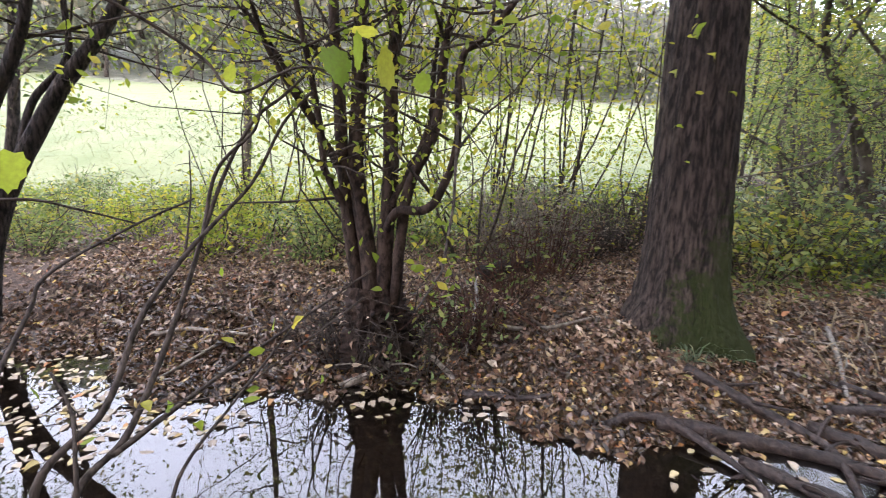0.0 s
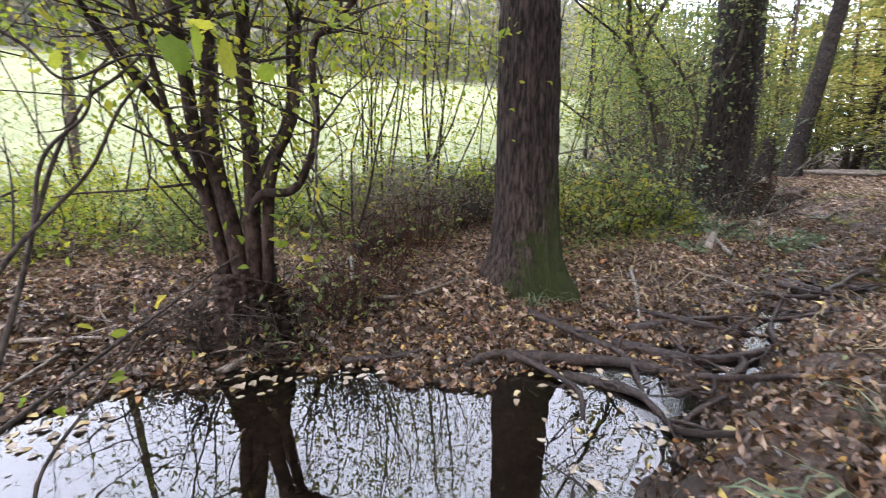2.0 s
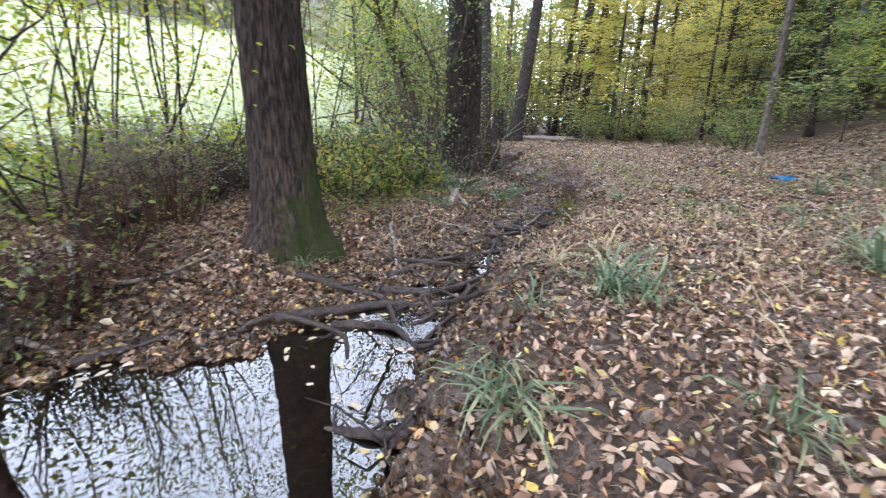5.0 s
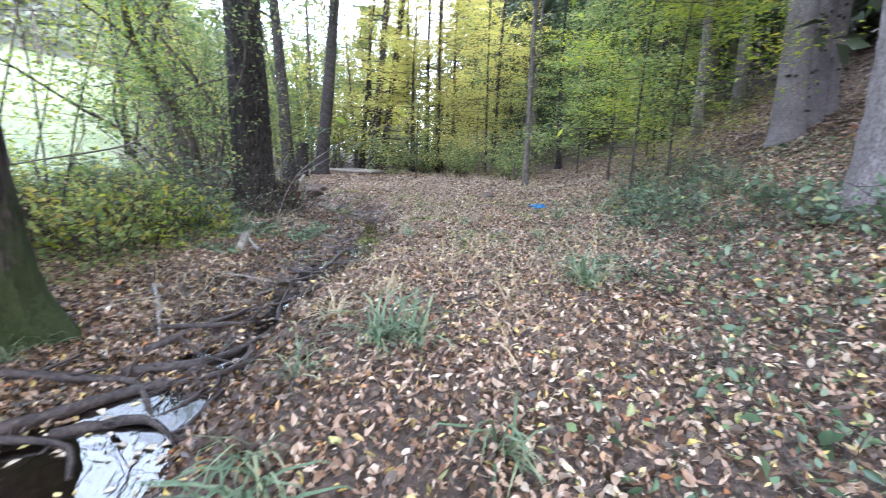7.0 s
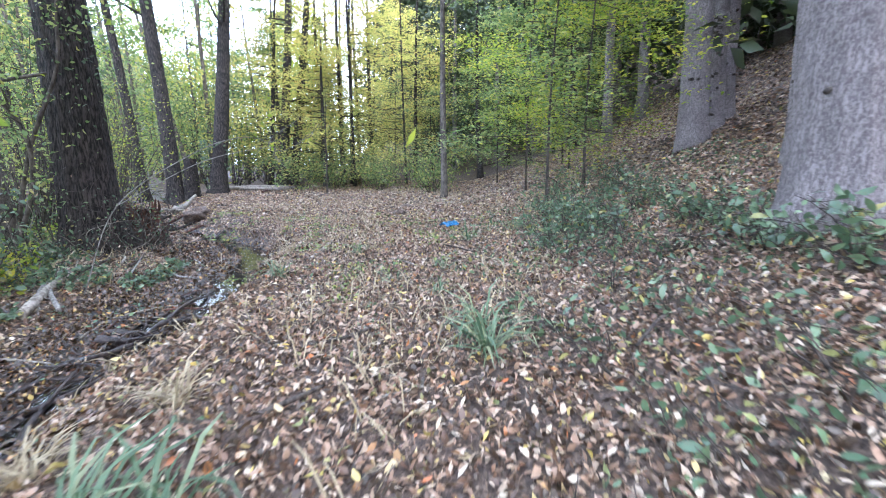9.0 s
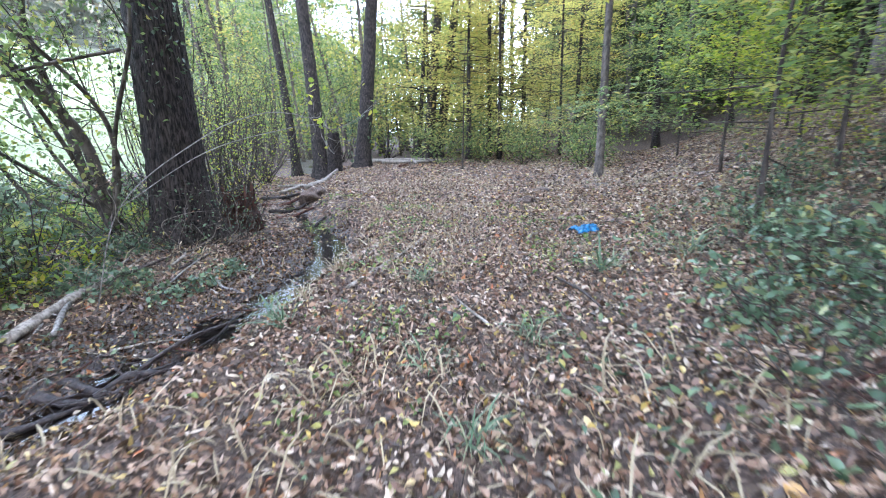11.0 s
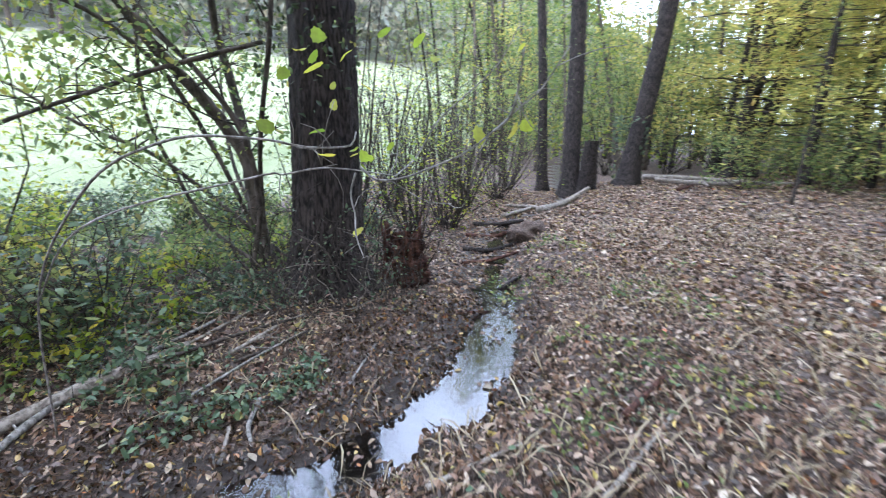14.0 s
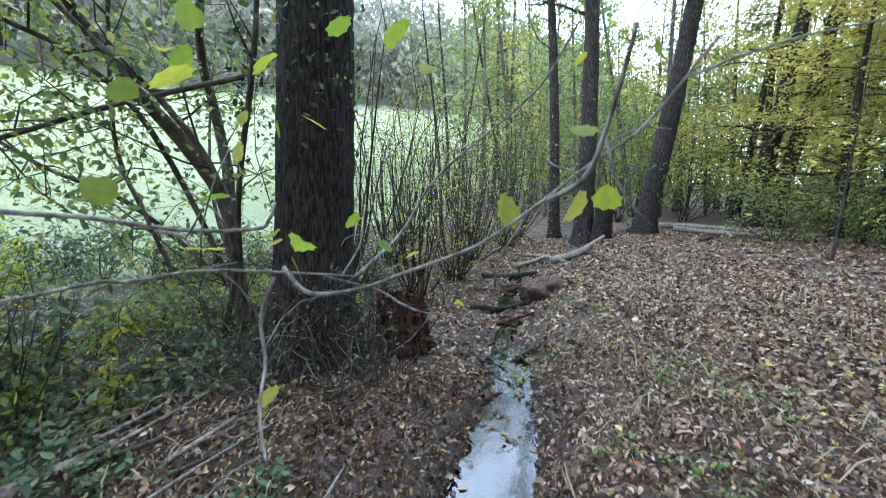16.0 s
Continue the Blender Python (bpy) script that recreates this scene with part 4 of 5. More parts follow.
# dead stalks on the bank
for x, y in [(1.6, 4.9), (2.1, 5.3), (2.6, 4.9), (1.1, 4.4), (2.9, 5.6), (0.6, 4.7)]:
    shrub("dead_stalks", "brown dead stalks and bracken on the bank", x, y, rng.uniform(0.7, 1.0), 0.55, 46, LITTER, 90, 0.05, DEADWOOD if x < 1.5 else TWIG, group="dead stalks on the bank")

# rotten stump by the dark alder
s = Soup()
trunk_mesh(s, trunk_line(0, 0, 0, (0.06, 0), 0.62), 0.25 * np.linspace(1.35, 0.7, 16) * (1 + 0.1 * np.sin(np.arange(16) * 1.7)), 40, 0.2, 3)
st = base_of("tree_stump", 7.85, 6.55)
part("stump_body", s, STUMP, st)
s = Soup()
for k in range(12):
    a = rng.uniform(0, 6.28)
    s.tube(bent((np.cos(a) * 0.2, np.sin(a) * 0.2, 0.45), (np.cos(a) * 0.25, np.sin(a) * 0.25, rng.uniform(0.6, 0.85)), 0.05, 4), [0.045, 0.008], 6)
part("splintered_rim", s, STUMP, st)
tagged(st, "broken reddish rotten stump at the alder's foot", "stump")
s = Soup()
trunk_mesh(s, trunk_line(0, 0, 0, (0.1, 0), 1.5), 0.24 * np.linspace(1.2, 0.8, 16), 30, 0.1, 3)
st = base_of("tree_stump", 14.25, 13.15)
part("stump_body", s, BARK_DARK, st)
tagged(st, "upright broken stub against the grey alder", "stump")

# ---- sticks, logs and roots ----


def stick(name, label, xy, r, mat, lift=0.6, category="stick", arch=0.0, tips=0, group=""):
    """A fallen stick lying along the ground through the plan points xy."""
    x0, y0 = xy[0]
    base = (x0, y0, ground(x0, y0))
    n = len(xy)
    pts = [(x, y, max(ground(x, y), float(brook_at(np.array([x]), np.array([y]))[3][0]) - 0.03 if arch else -9) + r * lift + arch * math.sin(math.pi * k / (n - 1))) for k, (x, y) in enumerate(xy)]
    p = rise(base, pts)
    s = Soup()
    s.tube(p, np.array([r, r * 0.95, r * 0.6]) if not arch else r * rng.uniform(0.6, 1.25, n) * np.linspace(1.15, 0.4, n), 10, 0.06 if not arch else 0.14, 8)
    fine = smooth_line(p, 8)
    for k in range(tips):
        b0 = fine[rng.integers(2, len(fine) - 1)]
        s.tube(bent(b0, b0 + np.append(rng.normal(size=2) * 0.2, 0.05), 0.1, 4), [r * 0.4, r * 0.12], 6)
    ob = new(name, s.mesh(name, mat))
    ob.location = base
    return tagged(ob, label, category, group)


S, PALE = stick, "pale dead stick lying on fallen leaves"
S("fallen_stick", "bleached forked stick lying on the bank", [(3.35, 3.3), (3.2, 2.95), (2.95, 2.45)], 0.022, TWIG_PALE, 1.0, tips=1)
S("fallen_stick", "bent bleached stick on the bank", [(5.6, 4.9), (5.2, 4.5), (4.9, 3.95)], 0.02, TWIG_PALE, 1.2)
S("fallen_branch", "long grey branch lying across the path", [(6.95, 2.2), (7.59, 2.42), (8.3, 2.75), (9.05, 3.22)], 0.021, DEADWOOD, 1.3, tips=1)
S("fallen_branch", "bare curved branch resting on the bank", [(5.05, 3.9), (5.3, 4.5), (5.95, 5.4)], 0.025, TWIG_PALE, 1.6, tips=2)
S("fallen_log", "grey log lying in nettles beside the brook", [(4.75, 3.95), (5.3, 4.5), (5.85, 5.05)], 0.05, DEADWOOD, 0.8)
S("fallen_stick", PALE, [(5.35, 5.3), (5.95, 6.2)], 0.02, DEADWOOD, 1.5)
S("fallen_stick", "grey stick standing slanted at the pool's edge", [(0.1, 2.6), (0.3, 2.4), (0.47, 2.1)], 0.022, DEADWOOD, 1.0)
S("fallen_branch", "long grey branch sloping from the bank to the pool", [(-0.7, 2.02), (-0.3, 2.3), (-0.1, 2.6), (0.15, 3.2), (0.4, 3.8)], 0.028, DEADWOOD, 1.4, tips=3)
S("mossy_log", "short mossy log lying on the far bank", [(0.4, 3.75), (0.75, 4.05), (1.0, 4.2)], 0.1, BARK_DARK, 0.7)
S("fallen_stick", "long stick lying on the leaf-covered bank", [(-3.1, 2.75), (-2.4, 2.55), (-2.1, 2.6), (-1.5, 2.66)], 0.022, DEADWOOD, 1.0, tips=1)
S("fallen_stick", PALE, [(0.2, 3.02), (0.85, 2.92), (1.55, 3.1)], 0.02, DEADWOOD, 1.0)
S("fallen_stick", PALE, [(0.36, 3.6), (0.42, 3.0), (0.38, 2.55)], 0.018, TWIG_PALE, 2.0)
S("fallen_stick", PALE, [(6.4, 4.05), (6.42, 3.75)], 0.016, DEADWOOD, 1.4)
S("fallen_stick", "curved pale stick standing out of the leaves", [(6.55, 4.28), (6.52, 4.05), (6.58, 3.85)], 0.018, TWIG_PALE, 1.6)
S("fallen_stick", PALE, [(7.2, 4.45), (7.42, 5.0)], 0.012, TWIG_PALE, 1.5)
S("fallen_log", "short thick stick lying on the path", [(8.75, 3.25), (9.25, 3.55)], 0.024, STUMP, 0.9)
S("fallen_stick", PALE, [(7.55, 3.0), (8.08, 3.15)], 0.018, DEADWOOD, 1.4)
S("fallen_stick", "short dark stick lying on fallen leaves", [(3.98, 0.2), (4.35, 0.1)], 0.017, TWIG, 1.2)
for a, b, r in [((17.8, 15.2), (18.8, 12.4), 0.1), ((17.2, 13.8), (18.4, 11.9), 0.08), ((18.6, 13.4), (17.6, 12.0), 0.06), ((11.7, 10.9), (14.3, 13.0), 0.09), ((10.6, 10.4), (11.9, 11.5), 0.05), ((12.0, 10.8), (11.2, 11.8), 0.05), ((16.2, 11.6), (17.6, 12.6), 0.05), ((19.0, 12.8), (20.2, 11.6), 0.06)]:
    S("fallen_log", "dead log in the heap of wood at the path's end", [a, ((a[0] + b[0]) / 2 + rng.normal() * 0.1, (a[1] + b[1]) / 2), b], r, DEADWOOD if rng.uniform() < 0.6 else STUMP, 1.2, "log", group="logs at the path's end")
for k, (a, b, r) in enumerate([((8.45, 6.35), (9.35, 6.25), 0.035), ((8.8, 7.15), (9.75, 7.35), 0.03), ((9.0, 7.9), (10.1, 7.85), 0.04), ((9.3, 8.8), (10.5, 8.9), 0.045), ((9.7, 9.7), (10.9, 9.9), 0.05), ((8.15, 5.45), (8.75, 5.6), 0.018)]):
    S("fallen_branch", "dark wet branch lying across the narrow brook", [a, ((a[0] + b[0]) / 2, (a[1] + b[1]) / 2 + rng.normal() * 0.08), b], r, STUMP if k % 2 else BARK_DARK, 0.9, "branch", tips=2, group="branches across the brook")
RT = "dark wet alder root crossing the brook"
for xy, r, arch in [([(1.32, 1.95), (1.48, 2.02), (1.69, 2.0), (1.98, 1.62), (1.9, 1.3)], 0.045, 0.07), ([(1.62, 2.03), (2.06, 1.95), (2.48, 1.83), (2.83, 1.5), (2.86, 0.9)], 0.05, 0.05),
                    ([(2.0, 1.8), (2.32, 1.45), (2.34, 1.1), (2.14, 0.42)], 0.05, 0.09), ([(0.4, 2.2), (0.78, 2.16), (1.0, 2.12)], 0.035, 0.02), ([(1.53, 0.75), (1.65, 0.58), (1.78, 0.45), (1.9, 0.36)], 0.035, 0.07),
                    ([(4.4, 2.7), (5.04, 2.7), (5.78, 3.0), (6.4, 3.25)], 0.035, 0.05), ([(2.76, 2.3), (3.43, 2.3), (4.13, 2.3), (4.7, 2.15)], 0.04, 0.04), ([(2.5, 2.1), (3.0, 1.8), (3.5, 1.75), (3.9, 1.9)], 0.05, 0.05),
                    ([(2.9, 1.45), (3.3, 1.7), (3.6, 2.3)], 0.035, 0.06), ([(3.6, 1.6), (3.9, 2.1), (4.5, 2.6)], 0.03, 0.06), ([(4.85, 3.0), (5.05, 2.75), (5.35, 2.8), (5.6, 2.72), (6.05, 2.9)], 0.045, 0.06),
                    ([(5.0, 3.1), (5.15, 2.8), (5.3, 2.6)], 0.04, 0.05), ([(1.95, 2.5), (2.3, 2.2), (2.5, 1.9), (2.4, 1.5)], 0.045, 0.05), ([(1.86, 0.36), (1.72, 0.4), (1.58, 0.12)], 0.03, 0.05),
                    ([(3.0, 2.6), (3.3, 2.2), (3.8, 2.05)], 0.035, 0.05), ([(2.2, 0.9), (2.5, 1.2), (3.0, 1.25)], 0.03, 0.05)]:
    S("tree_root", RT, xy, r * 0.85, ROOT_WET, 0.45, "root", arch * 0.55, 4, "roots over the brook")

# finer wet roots laid bare along the brook
for k in range(40):
    u = rng.uniform(0, 1) ** 1.1
    x = 2.5 + 3.4 * u
    y = np.interp(x, BK[:, 0], BK[:, 1]) + rng.normal() * 0.3 + 0.1
    a, ln = rng.uniform(-1.1, 2.0), rng.uniform(0.3, 0.8)
    w = np.cumsum(rng.normal(size=5)) * 0.07 * ln
    xy = [(x + math.cos(a) * ln * (q / 4 - 0.5) - math.sin(a) * w[q], y + math.sin(a) * ln * (q / 4 - 0.5) + math.cos(a) * w[q]) for q in range(5)]
    S("tree_root", "thin wet root laid bare beside the brook", xy, rng.uniform(0.008, 0.026), ROOT_WET, 0.2, "root", rng.uniform(0.004, 0.03), 2, "roots over the brook")

# dead branches thrown down between the brook and the willow
for k in range(16):
    x, y = rng.uniform(4.7, 6.3), rng.uniform(4.3, 6.3)
    a, ln = rng.uniform(0.5, 1.5), rng.uniform(0.5, 1.3)
    S("fallen_branch", "thin dead branch lying among nettles", [(x, y), (x + math.cos(a) * ln * 0.5 + 0.05, y + math.sin(a) * ln * 0.5), (x + math.cos(a) * ln, y + math.sin(a) * ln)], rng.uniform(0.007, 0.018), [DEADWOOD, TWIG, TWIG_PALE][k % 3], rng.uniform(1.5, 5), tips=2, group="branches among the nettles")
# loose sticks strewn on both banks
for k in range(64):
    if k < 26:
        x, y = rng.uniform(-2.6, 1.6), rng.uniform(2.15, 3.8)
    elif k < 46:
        x, y = rng.uniform(2.6, 6.8), rng.uniform(2.4, 5.2)
    else:
        x, y = rng.uniform(3.5, 10), rng.uniform(-1.8, 2.0)
    a, ln = rng.uniform(0, 6.28), rng.uniform(0.25, 0.9)
    dx, dy = math.cos(a) * ln, math.sin(a) * ln
    S("fallen_stick", "thin dead twig lying on the leaf litter", [(x, y), (x + dx * 0.5 + rng.normal() * 0.04, y + dy * 0.5 + rng.normal() * 0.04), (x + dx, y + dy)], rng.uniform(0.005, 0.014), [DEADWOOD, TWIG, STUMP][k % 3], rng.uniform(1.5, 3.5), tips=1, group="loose twigs")

# ---- things on the path ----
bm = bmesh.new()
bmesh.ops.create_grid(bm, x_segments=26, y_segments=16, size=0.5)
for v in bm.verts:
    x, y = v.co.x, v.co.y
    f = noise.noise((x * 5, y * 6, 3)) * 0.5 + noise.noise((x * 13, y * 13, 7)) * 0.22
    v.co = Vector((x * 0.36 + 0.05 * noise.noise((y * 7, x * 3, 1)), y * 0.2 + 0.06 * noise.noise((x * 9, y, 5)), 0.055 + 0.11 * f + 0.05 * (1 - 4 * y * y)))
bmesh.ops.solidify(bm, geom=bm.faces[:], thickness=0.003)
me = bpy.data.meshes.new("plastic_bag")
bm.to_mesh(me)
bm.free()
me.materials.append(BLUE)
for pl in me.polygons:
    pl.use_smooth = True
bag = new("plastic_bag", me)
bag.location, bag.rotation_euler = (10.05, 1.32, ground(10.05, 1.32)), (0, 0, radians(-25))
tagged(bag, "crumpled blue plastic bag lying on the path", "bag")


def mound(name, label, x, y, w, h):
    bm = bmesh.new()
    bmesh.ops.create_icosphere(bm, subdivisions=4, radius=1)
    for v in bm.verts:
        k = 1 + 0.35 * noise.noise(v.co * 1.7) + 0.15 * noise.noise(v.co * 6)
        v.co = Vector((v.co.x * w * k, v.co.y * w * 0.8 * k, v.co.z * h * k))
    me = bpy.data.meshes.new(name)
    bm.to_mesh(me)
    bm.free()
    me.materials.append(SOIL)
    for pl in me.polygons:
        pl.use_smooth = True
    ob = new(name, me)
    ob.location = (x, y, ground(x, y))
    return tagged(ob, label, "mound")


mound("molehill", "dark heap of loose earth on the path", 11.9, 3.3, 0.2, 0.13)
mound("molehill", "low heap of earth beside the young tree", 13.5, 3.9, 0.3, 0.1)
mound("earth_mound", "leaf-covered hump on the brook's bank", 10.2, 8.0, 0.35, 0.22)


def tuft(name, label, x, y, n, length, mat, way=None, category="grass", group=""):
    """Arching blades from one root."""
    ob = base_of(name, x, y)
    s = Soup()
    a = rng.uniform(0, 6.28, n) if way is None else way + rng.normal(size=n) * 0.8
    ax = np.stack([np.cos(a), np.sin(a), np.zeros(n)], -1)
    s.leaves(np.stack([rng.normal(size=n) * 0.04, rng.normal(size=n) * 0.04, np.zeros(n)], -1), length, 0.9, "blade", 0, ax)
    part("leaf_sheaf", s, mat, ob, kind="stuff")
    return tagged(ob, label, category, group)


for x, y, n, ln, w in [(3.15, 0.2, 60, 0.36, None), (3.35, 0.05, 45, 0.34, None), (2.6, 0.36, 30, 0.2, None), (1.95, -0.15, 45, 0.3, -2.6), (2.1, 0.05, 30, 0.26, -2.4), (2.66, -0.8, 26, 0.26, -2.2), (5.0, -0.7, 60, 0.36, None), (5.3, -0.55, 40, 0.32, None),
                       (6.5, 0.75, 30, 0.22, None), (7.15, 0.4, 30, 0.24, None), (6.1, 0.1, 26, 0.24, None), (6.2, 2.0, 40, 0.24, 2.4), (7.5, 1.8, 30, 0.24, None), (8.6, 0.5, 36, 0.3, None), (9.4, 0.0, 40, 0.34, None), (2.0, 2.62, 60, 0.16, None), (2.25, 2.7, 50, 0.15, None)]:
    tuft("sedge_tuft", "tuft of bluish green sedge among fallen leaves", x, y, n, ln, GRASS, w, group="sedge tufts along the path")
for x, y, n in [(3.9, 0.7, 60), (3.3, 0.75, 60), (6.6, 2.4, 40), (7.2, 2.7, 40)]:
    tuft("dry_grass_tuft", "tuft of dry straw-coloured grass on the bank", x, y, n, 0.22, HAY, group="dry grass on the bank")

# ---- shrub in front of the pool ----


def twig_thing(name, label, base, lines, mat, leaf_spots, size, leaf, thin=1.0):
    """A shrub close to the path: stems through given points, single leaves as parts."""
    ob = new(name)
    ob.location = base
    for pts, r in lines:
        s = Soup()
        p = rise(base, pts)
        s.tube(p, [r * thin, r * 0.5 * thin], 8, 0.04, 7)
        fine = smooth_line(p, 7)
        for k in range(3):
            b0 = fine[rng.integers(len(fine) // 3, len(fine))]
            s.tube(bent(b0, b0 + rng.normal(size=3) * 0.09, 0.1, 4), [r * 0.35, 0.0012], 5)
        part("stem", s, mat, ob)
    leaf_spots = list(leaf_spots)
    for pts, r in lines if leaf_spots else []:
        fine = smooth_line(np.asarray(pts, float), 6)
        leaf_spots += [tuple(fine[rng.integers(len(fine) // 2, len(fine))] + rng.normal(size=3) * 0.03) for k in range(1)]
    for q in leaf_spots:
        s = Soup()
        s.leaves(rise(base, [q]), size, 0.45, "broad", 0.2, bend=1.2)
        part("leaf", s, leaf, ob)
    return tagged(ob, label, "shrub")


twig_thing("alder_shrub", "dark bare shrub stems rising out of the pool", (-0.90, 0.64, -0.5), [
    ([(-0.92, 0.61, -0.52), (-0.9, 0.64, -0.08), (-0.88, 0.88, 0.06), (-0.95, 1.3, 0.49), (-0.97, 1.5, 0.78), (-0.94, 1.7, 1.14), (-0.85, 1.87, 1.44), (-0.72, 1.98, 1.59), (-0.57, 2.08, 1.77)], 0.016),
    ([(-0.98, 0.53, -0.52), (-0.96, 0.56, 0.01), (-0.94, 0.83, 0.17), (-1.0, 1.1, 0.46), (-0.96, 1.36, 0.71), (-0.93, 1.55, 0.85), (-0.82, 1.77, 1.08), (-0.71, 1.94, 1.42), (-0.56, 2.05, 1.63)], 0.016),
    ([(-0.98, 1.51, 0.77), (-0.96, 1.65, 1.14), (-0.82, 1.81, 1.37), (-0.79, 1.89, 1.58), (-0.64, 1.99, 1.79)], 0.011),
    ([(-1.08, 0.37, -0.52), (-1.06, 0.4, 0.18), (-1.11, 0.54, 0.31), (-1.19, 0.79, 0.57), (-1.21, 0.91, 0.71), (-1.16, 1.3, 0.87), (-1.07, 1.59, 0.98)], 0.011),
    ([(-0.87, 0.77, 0.0), (-0.75, 1.26, 0.11), (-0.57, 1.63, 0.24), (-0.24, 2.14, 0.48)], 0.013),
    ([(-0.67, 0.81, -0.52), (-0.65, 0.84, -0.14), (-0.63, 1.21, 0.02), (-0.57, 1.69, 0.23)], 0.01),
    ([(-0.83, 0.55, -0.52), (-0.81, 0.58, 0.02), (-0.94, 0.7, 0.22), (-1.06, 0.74, 0.36)], 0.009),
    ([(-1.56, 0.86, 0.99), (-1.43, 1.03, 1.0), (-1.32, 1.15, 0.95), (-1.16, 1.3, 0.87)], 0.008),
    ([(-0.97, 1.37, 0.71), (-1.0, 1.48, 1.0), (-1.05, 1.56, 1.24)], 0.006)], TWIG, [], 0.08, LEAF_LIME)
twig_thing("hazel_shrub", "thin hazel twig with large leaves hanging before the pool", (-1.3, 0.2, ground(-1.3, 0.2)), [
    ([(-1.3, 0.2, -0.3), (-1.2, 0.25, 0.8), (-0.95, 0.3, 1.5), (-0.69, 0.29, 1.67), (-0.53, 0.5, 1.63), (-0.42, 0.62, 1.58), (-0.29, 0.74, 1.48), (-0.19, 0.75, 1.38), (-0.03, 0.87, 1.48), (0.14, 0.99, 1.45), (0.46, 1.15, 1.4)], 0.007)], TWIG,
    [(-0.57, 0.37, 1.13), (-0.51, 0.28, 1.42), (-0.54, 0.23, 1.42), (-0.61, 0.32, 1.29), (0.18, 0.83, 1.51), (0.07, 0.91, 1.49), (0.46, 1.2, 1.39), (0.2, 0.83, 1.57), (0.26, 0.86, 1.47), (0.35, 1.0, 1.45)], 0.11, LEAF_LIME)
twig_thing("hazel_shrub", "pale crooked hazel branches with single lime leaves", (5.4, 4.1, ground(5.4, 4.1)), [
    ([(5.4, 4.1, -0.1), (5.7, 3.8, 0.9), (6.3, 3.25, 1.5), (6.7, 3.0, 1.69), (6.99, 2.94, 1.7), (7.15, 2.98, 1.67), (7.28, 2.98, 1.67), (7.31, 2.96, 1.69), (7.32, 2.97, 1.72)], 0.008),
    ([(5.7, 3.8, 0.9), (6.3, 3.2, 1.38), (6.96, 2.96, 1.57), (7.07, 2.97, 1.58), (7.19, 2.95, 1.6), (7.31, 2.97, 1.59), (7.46, 3.04, 1.56)], 0.006),
    ([(7.12, 2.97, 1.67), (7.18, 2.93, 1.66), (7.2, 2.93, 1.61)], 0.005),
    ([(7.33, 2.96, 1.6), (7.38, 2.92, 1.56), (7.47, 2.94, 1.56), (7.56, 2.94, 1.59), (7.68, 2.91, 1.64), (7.77, 2.87, 1.71), (7.85, 2.82, 1.79), (7.9, 2.75, 1.85), (7.95, 2.68, 1.96)], 0.0065),
    ([(7.31, 2.97, 1.58), (7.29, 2.94, 1.51), (7.3, 2.91, 1.44), (7.3, 2.85, 1.38), (7.32, 2.79, 1.32)], 0.006),
    ([(7.8, 2.86, 1.73), (7.79, 2.72, 1.77), (7.79, 2.67, 1.84), (7.78, 2.61, 1.94)], 0.007),
    ([(7.43, 3.04, 1.56), (7.47, 3.11, 1.62), (7.48, 3.11, 1.69)], 0.004),
    ([(7.46, 3.04, 1.56), (7.58, 3.3, 1.62), (7.68, 3.31, 1.77), (7.84, 3.15, 1.93), (7.88, 3.07, 1.99), (7.9, 2.98, 2.07)], 0.006),
    ([(7.4, 3.0, 1.57), (7.51, 3.18, 1.49), (7.6, 3.16, 1.44), (7.7, 3.14, 1.43)], 0.0045)], TWIG_PALE,
    [(7.22, 2.92, 2.01), (7.2, 2.88, 1.91), (7.2, 2.93, 1.95), (7.25, 3.02, 1.81), (7.31, 3.09, 1.86), (7.54, 2.93, 2.01), (7.59, 2.91, 1.95), (7.74, 2.9, 1.71), (7.84, 2.84, 1.72), (7.9, 2.73, 1.95),
     (7.52, 3.01, 1.63), (7.31, 2.98, 1.66), (7.35, 3.04, 1.63), (7.25, 3.07, 1.88), (7.37, 3.2, 1.89), (7.44, 3.07, 2.06), (7.57, 2.96, 1.62), (7.15, 3.0, 1.98), (7.1, 2.95, 1.9), (7.3, 3.05, 1.98), (7.48, 3.1, 1.97), (7.02, 3.0, 1.74), (7.18, 3.08, 1.72)], 0.056, LEAF_LIME, 0.72)

# ---- far wood above the meadow, crowns greyed for haze ----
for k in range(240):
    row = k % 6
    x = -85 + 155 * (k + rng.uniform(0, 4)) / 240
    y = 1.1 + (61 + row * 7 + rng.normal() * 1.5 + 0.342 * x) / 0.94
    h = rng.uniform(11, 18)
    ob = base_of("far_tree", x, y)
    s = Soup()
    s.tube(trunk_line(0, 0, 0, (rng.normal() * 0.5, 0), h * 0.8), [0.25, 0.05], 6)
    part("trunk", s, BARK_SMOOTH, ob)
    s = Soup()
    n = 290
    d = rng.normal(size=(n, 3))
    d /= np.linalg.norm(d, axis=1)[:, None]
    lump = 1 + 0.35 * np.sin(d[:, 0] * 5 + k) * np.cos(d[:, 2] * 4 + k)
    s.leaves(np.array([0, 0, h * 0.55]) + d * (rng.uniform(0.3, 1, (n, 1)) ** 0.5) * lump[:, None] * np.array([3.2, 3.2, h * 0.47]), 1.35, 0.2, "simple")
    part("crown", s, HAZED_LEAF, ob, kind="stuff")
    tagged(ob, "tree of the wood above the meadow, haze put into its leaf colour", "tree", "far wood")

# ---- ground cover ----


def scatter(n, x0, x1, y0, y1):
    return rng.uniform(x0, x1, n), rng.uniform(y0, y1, n)


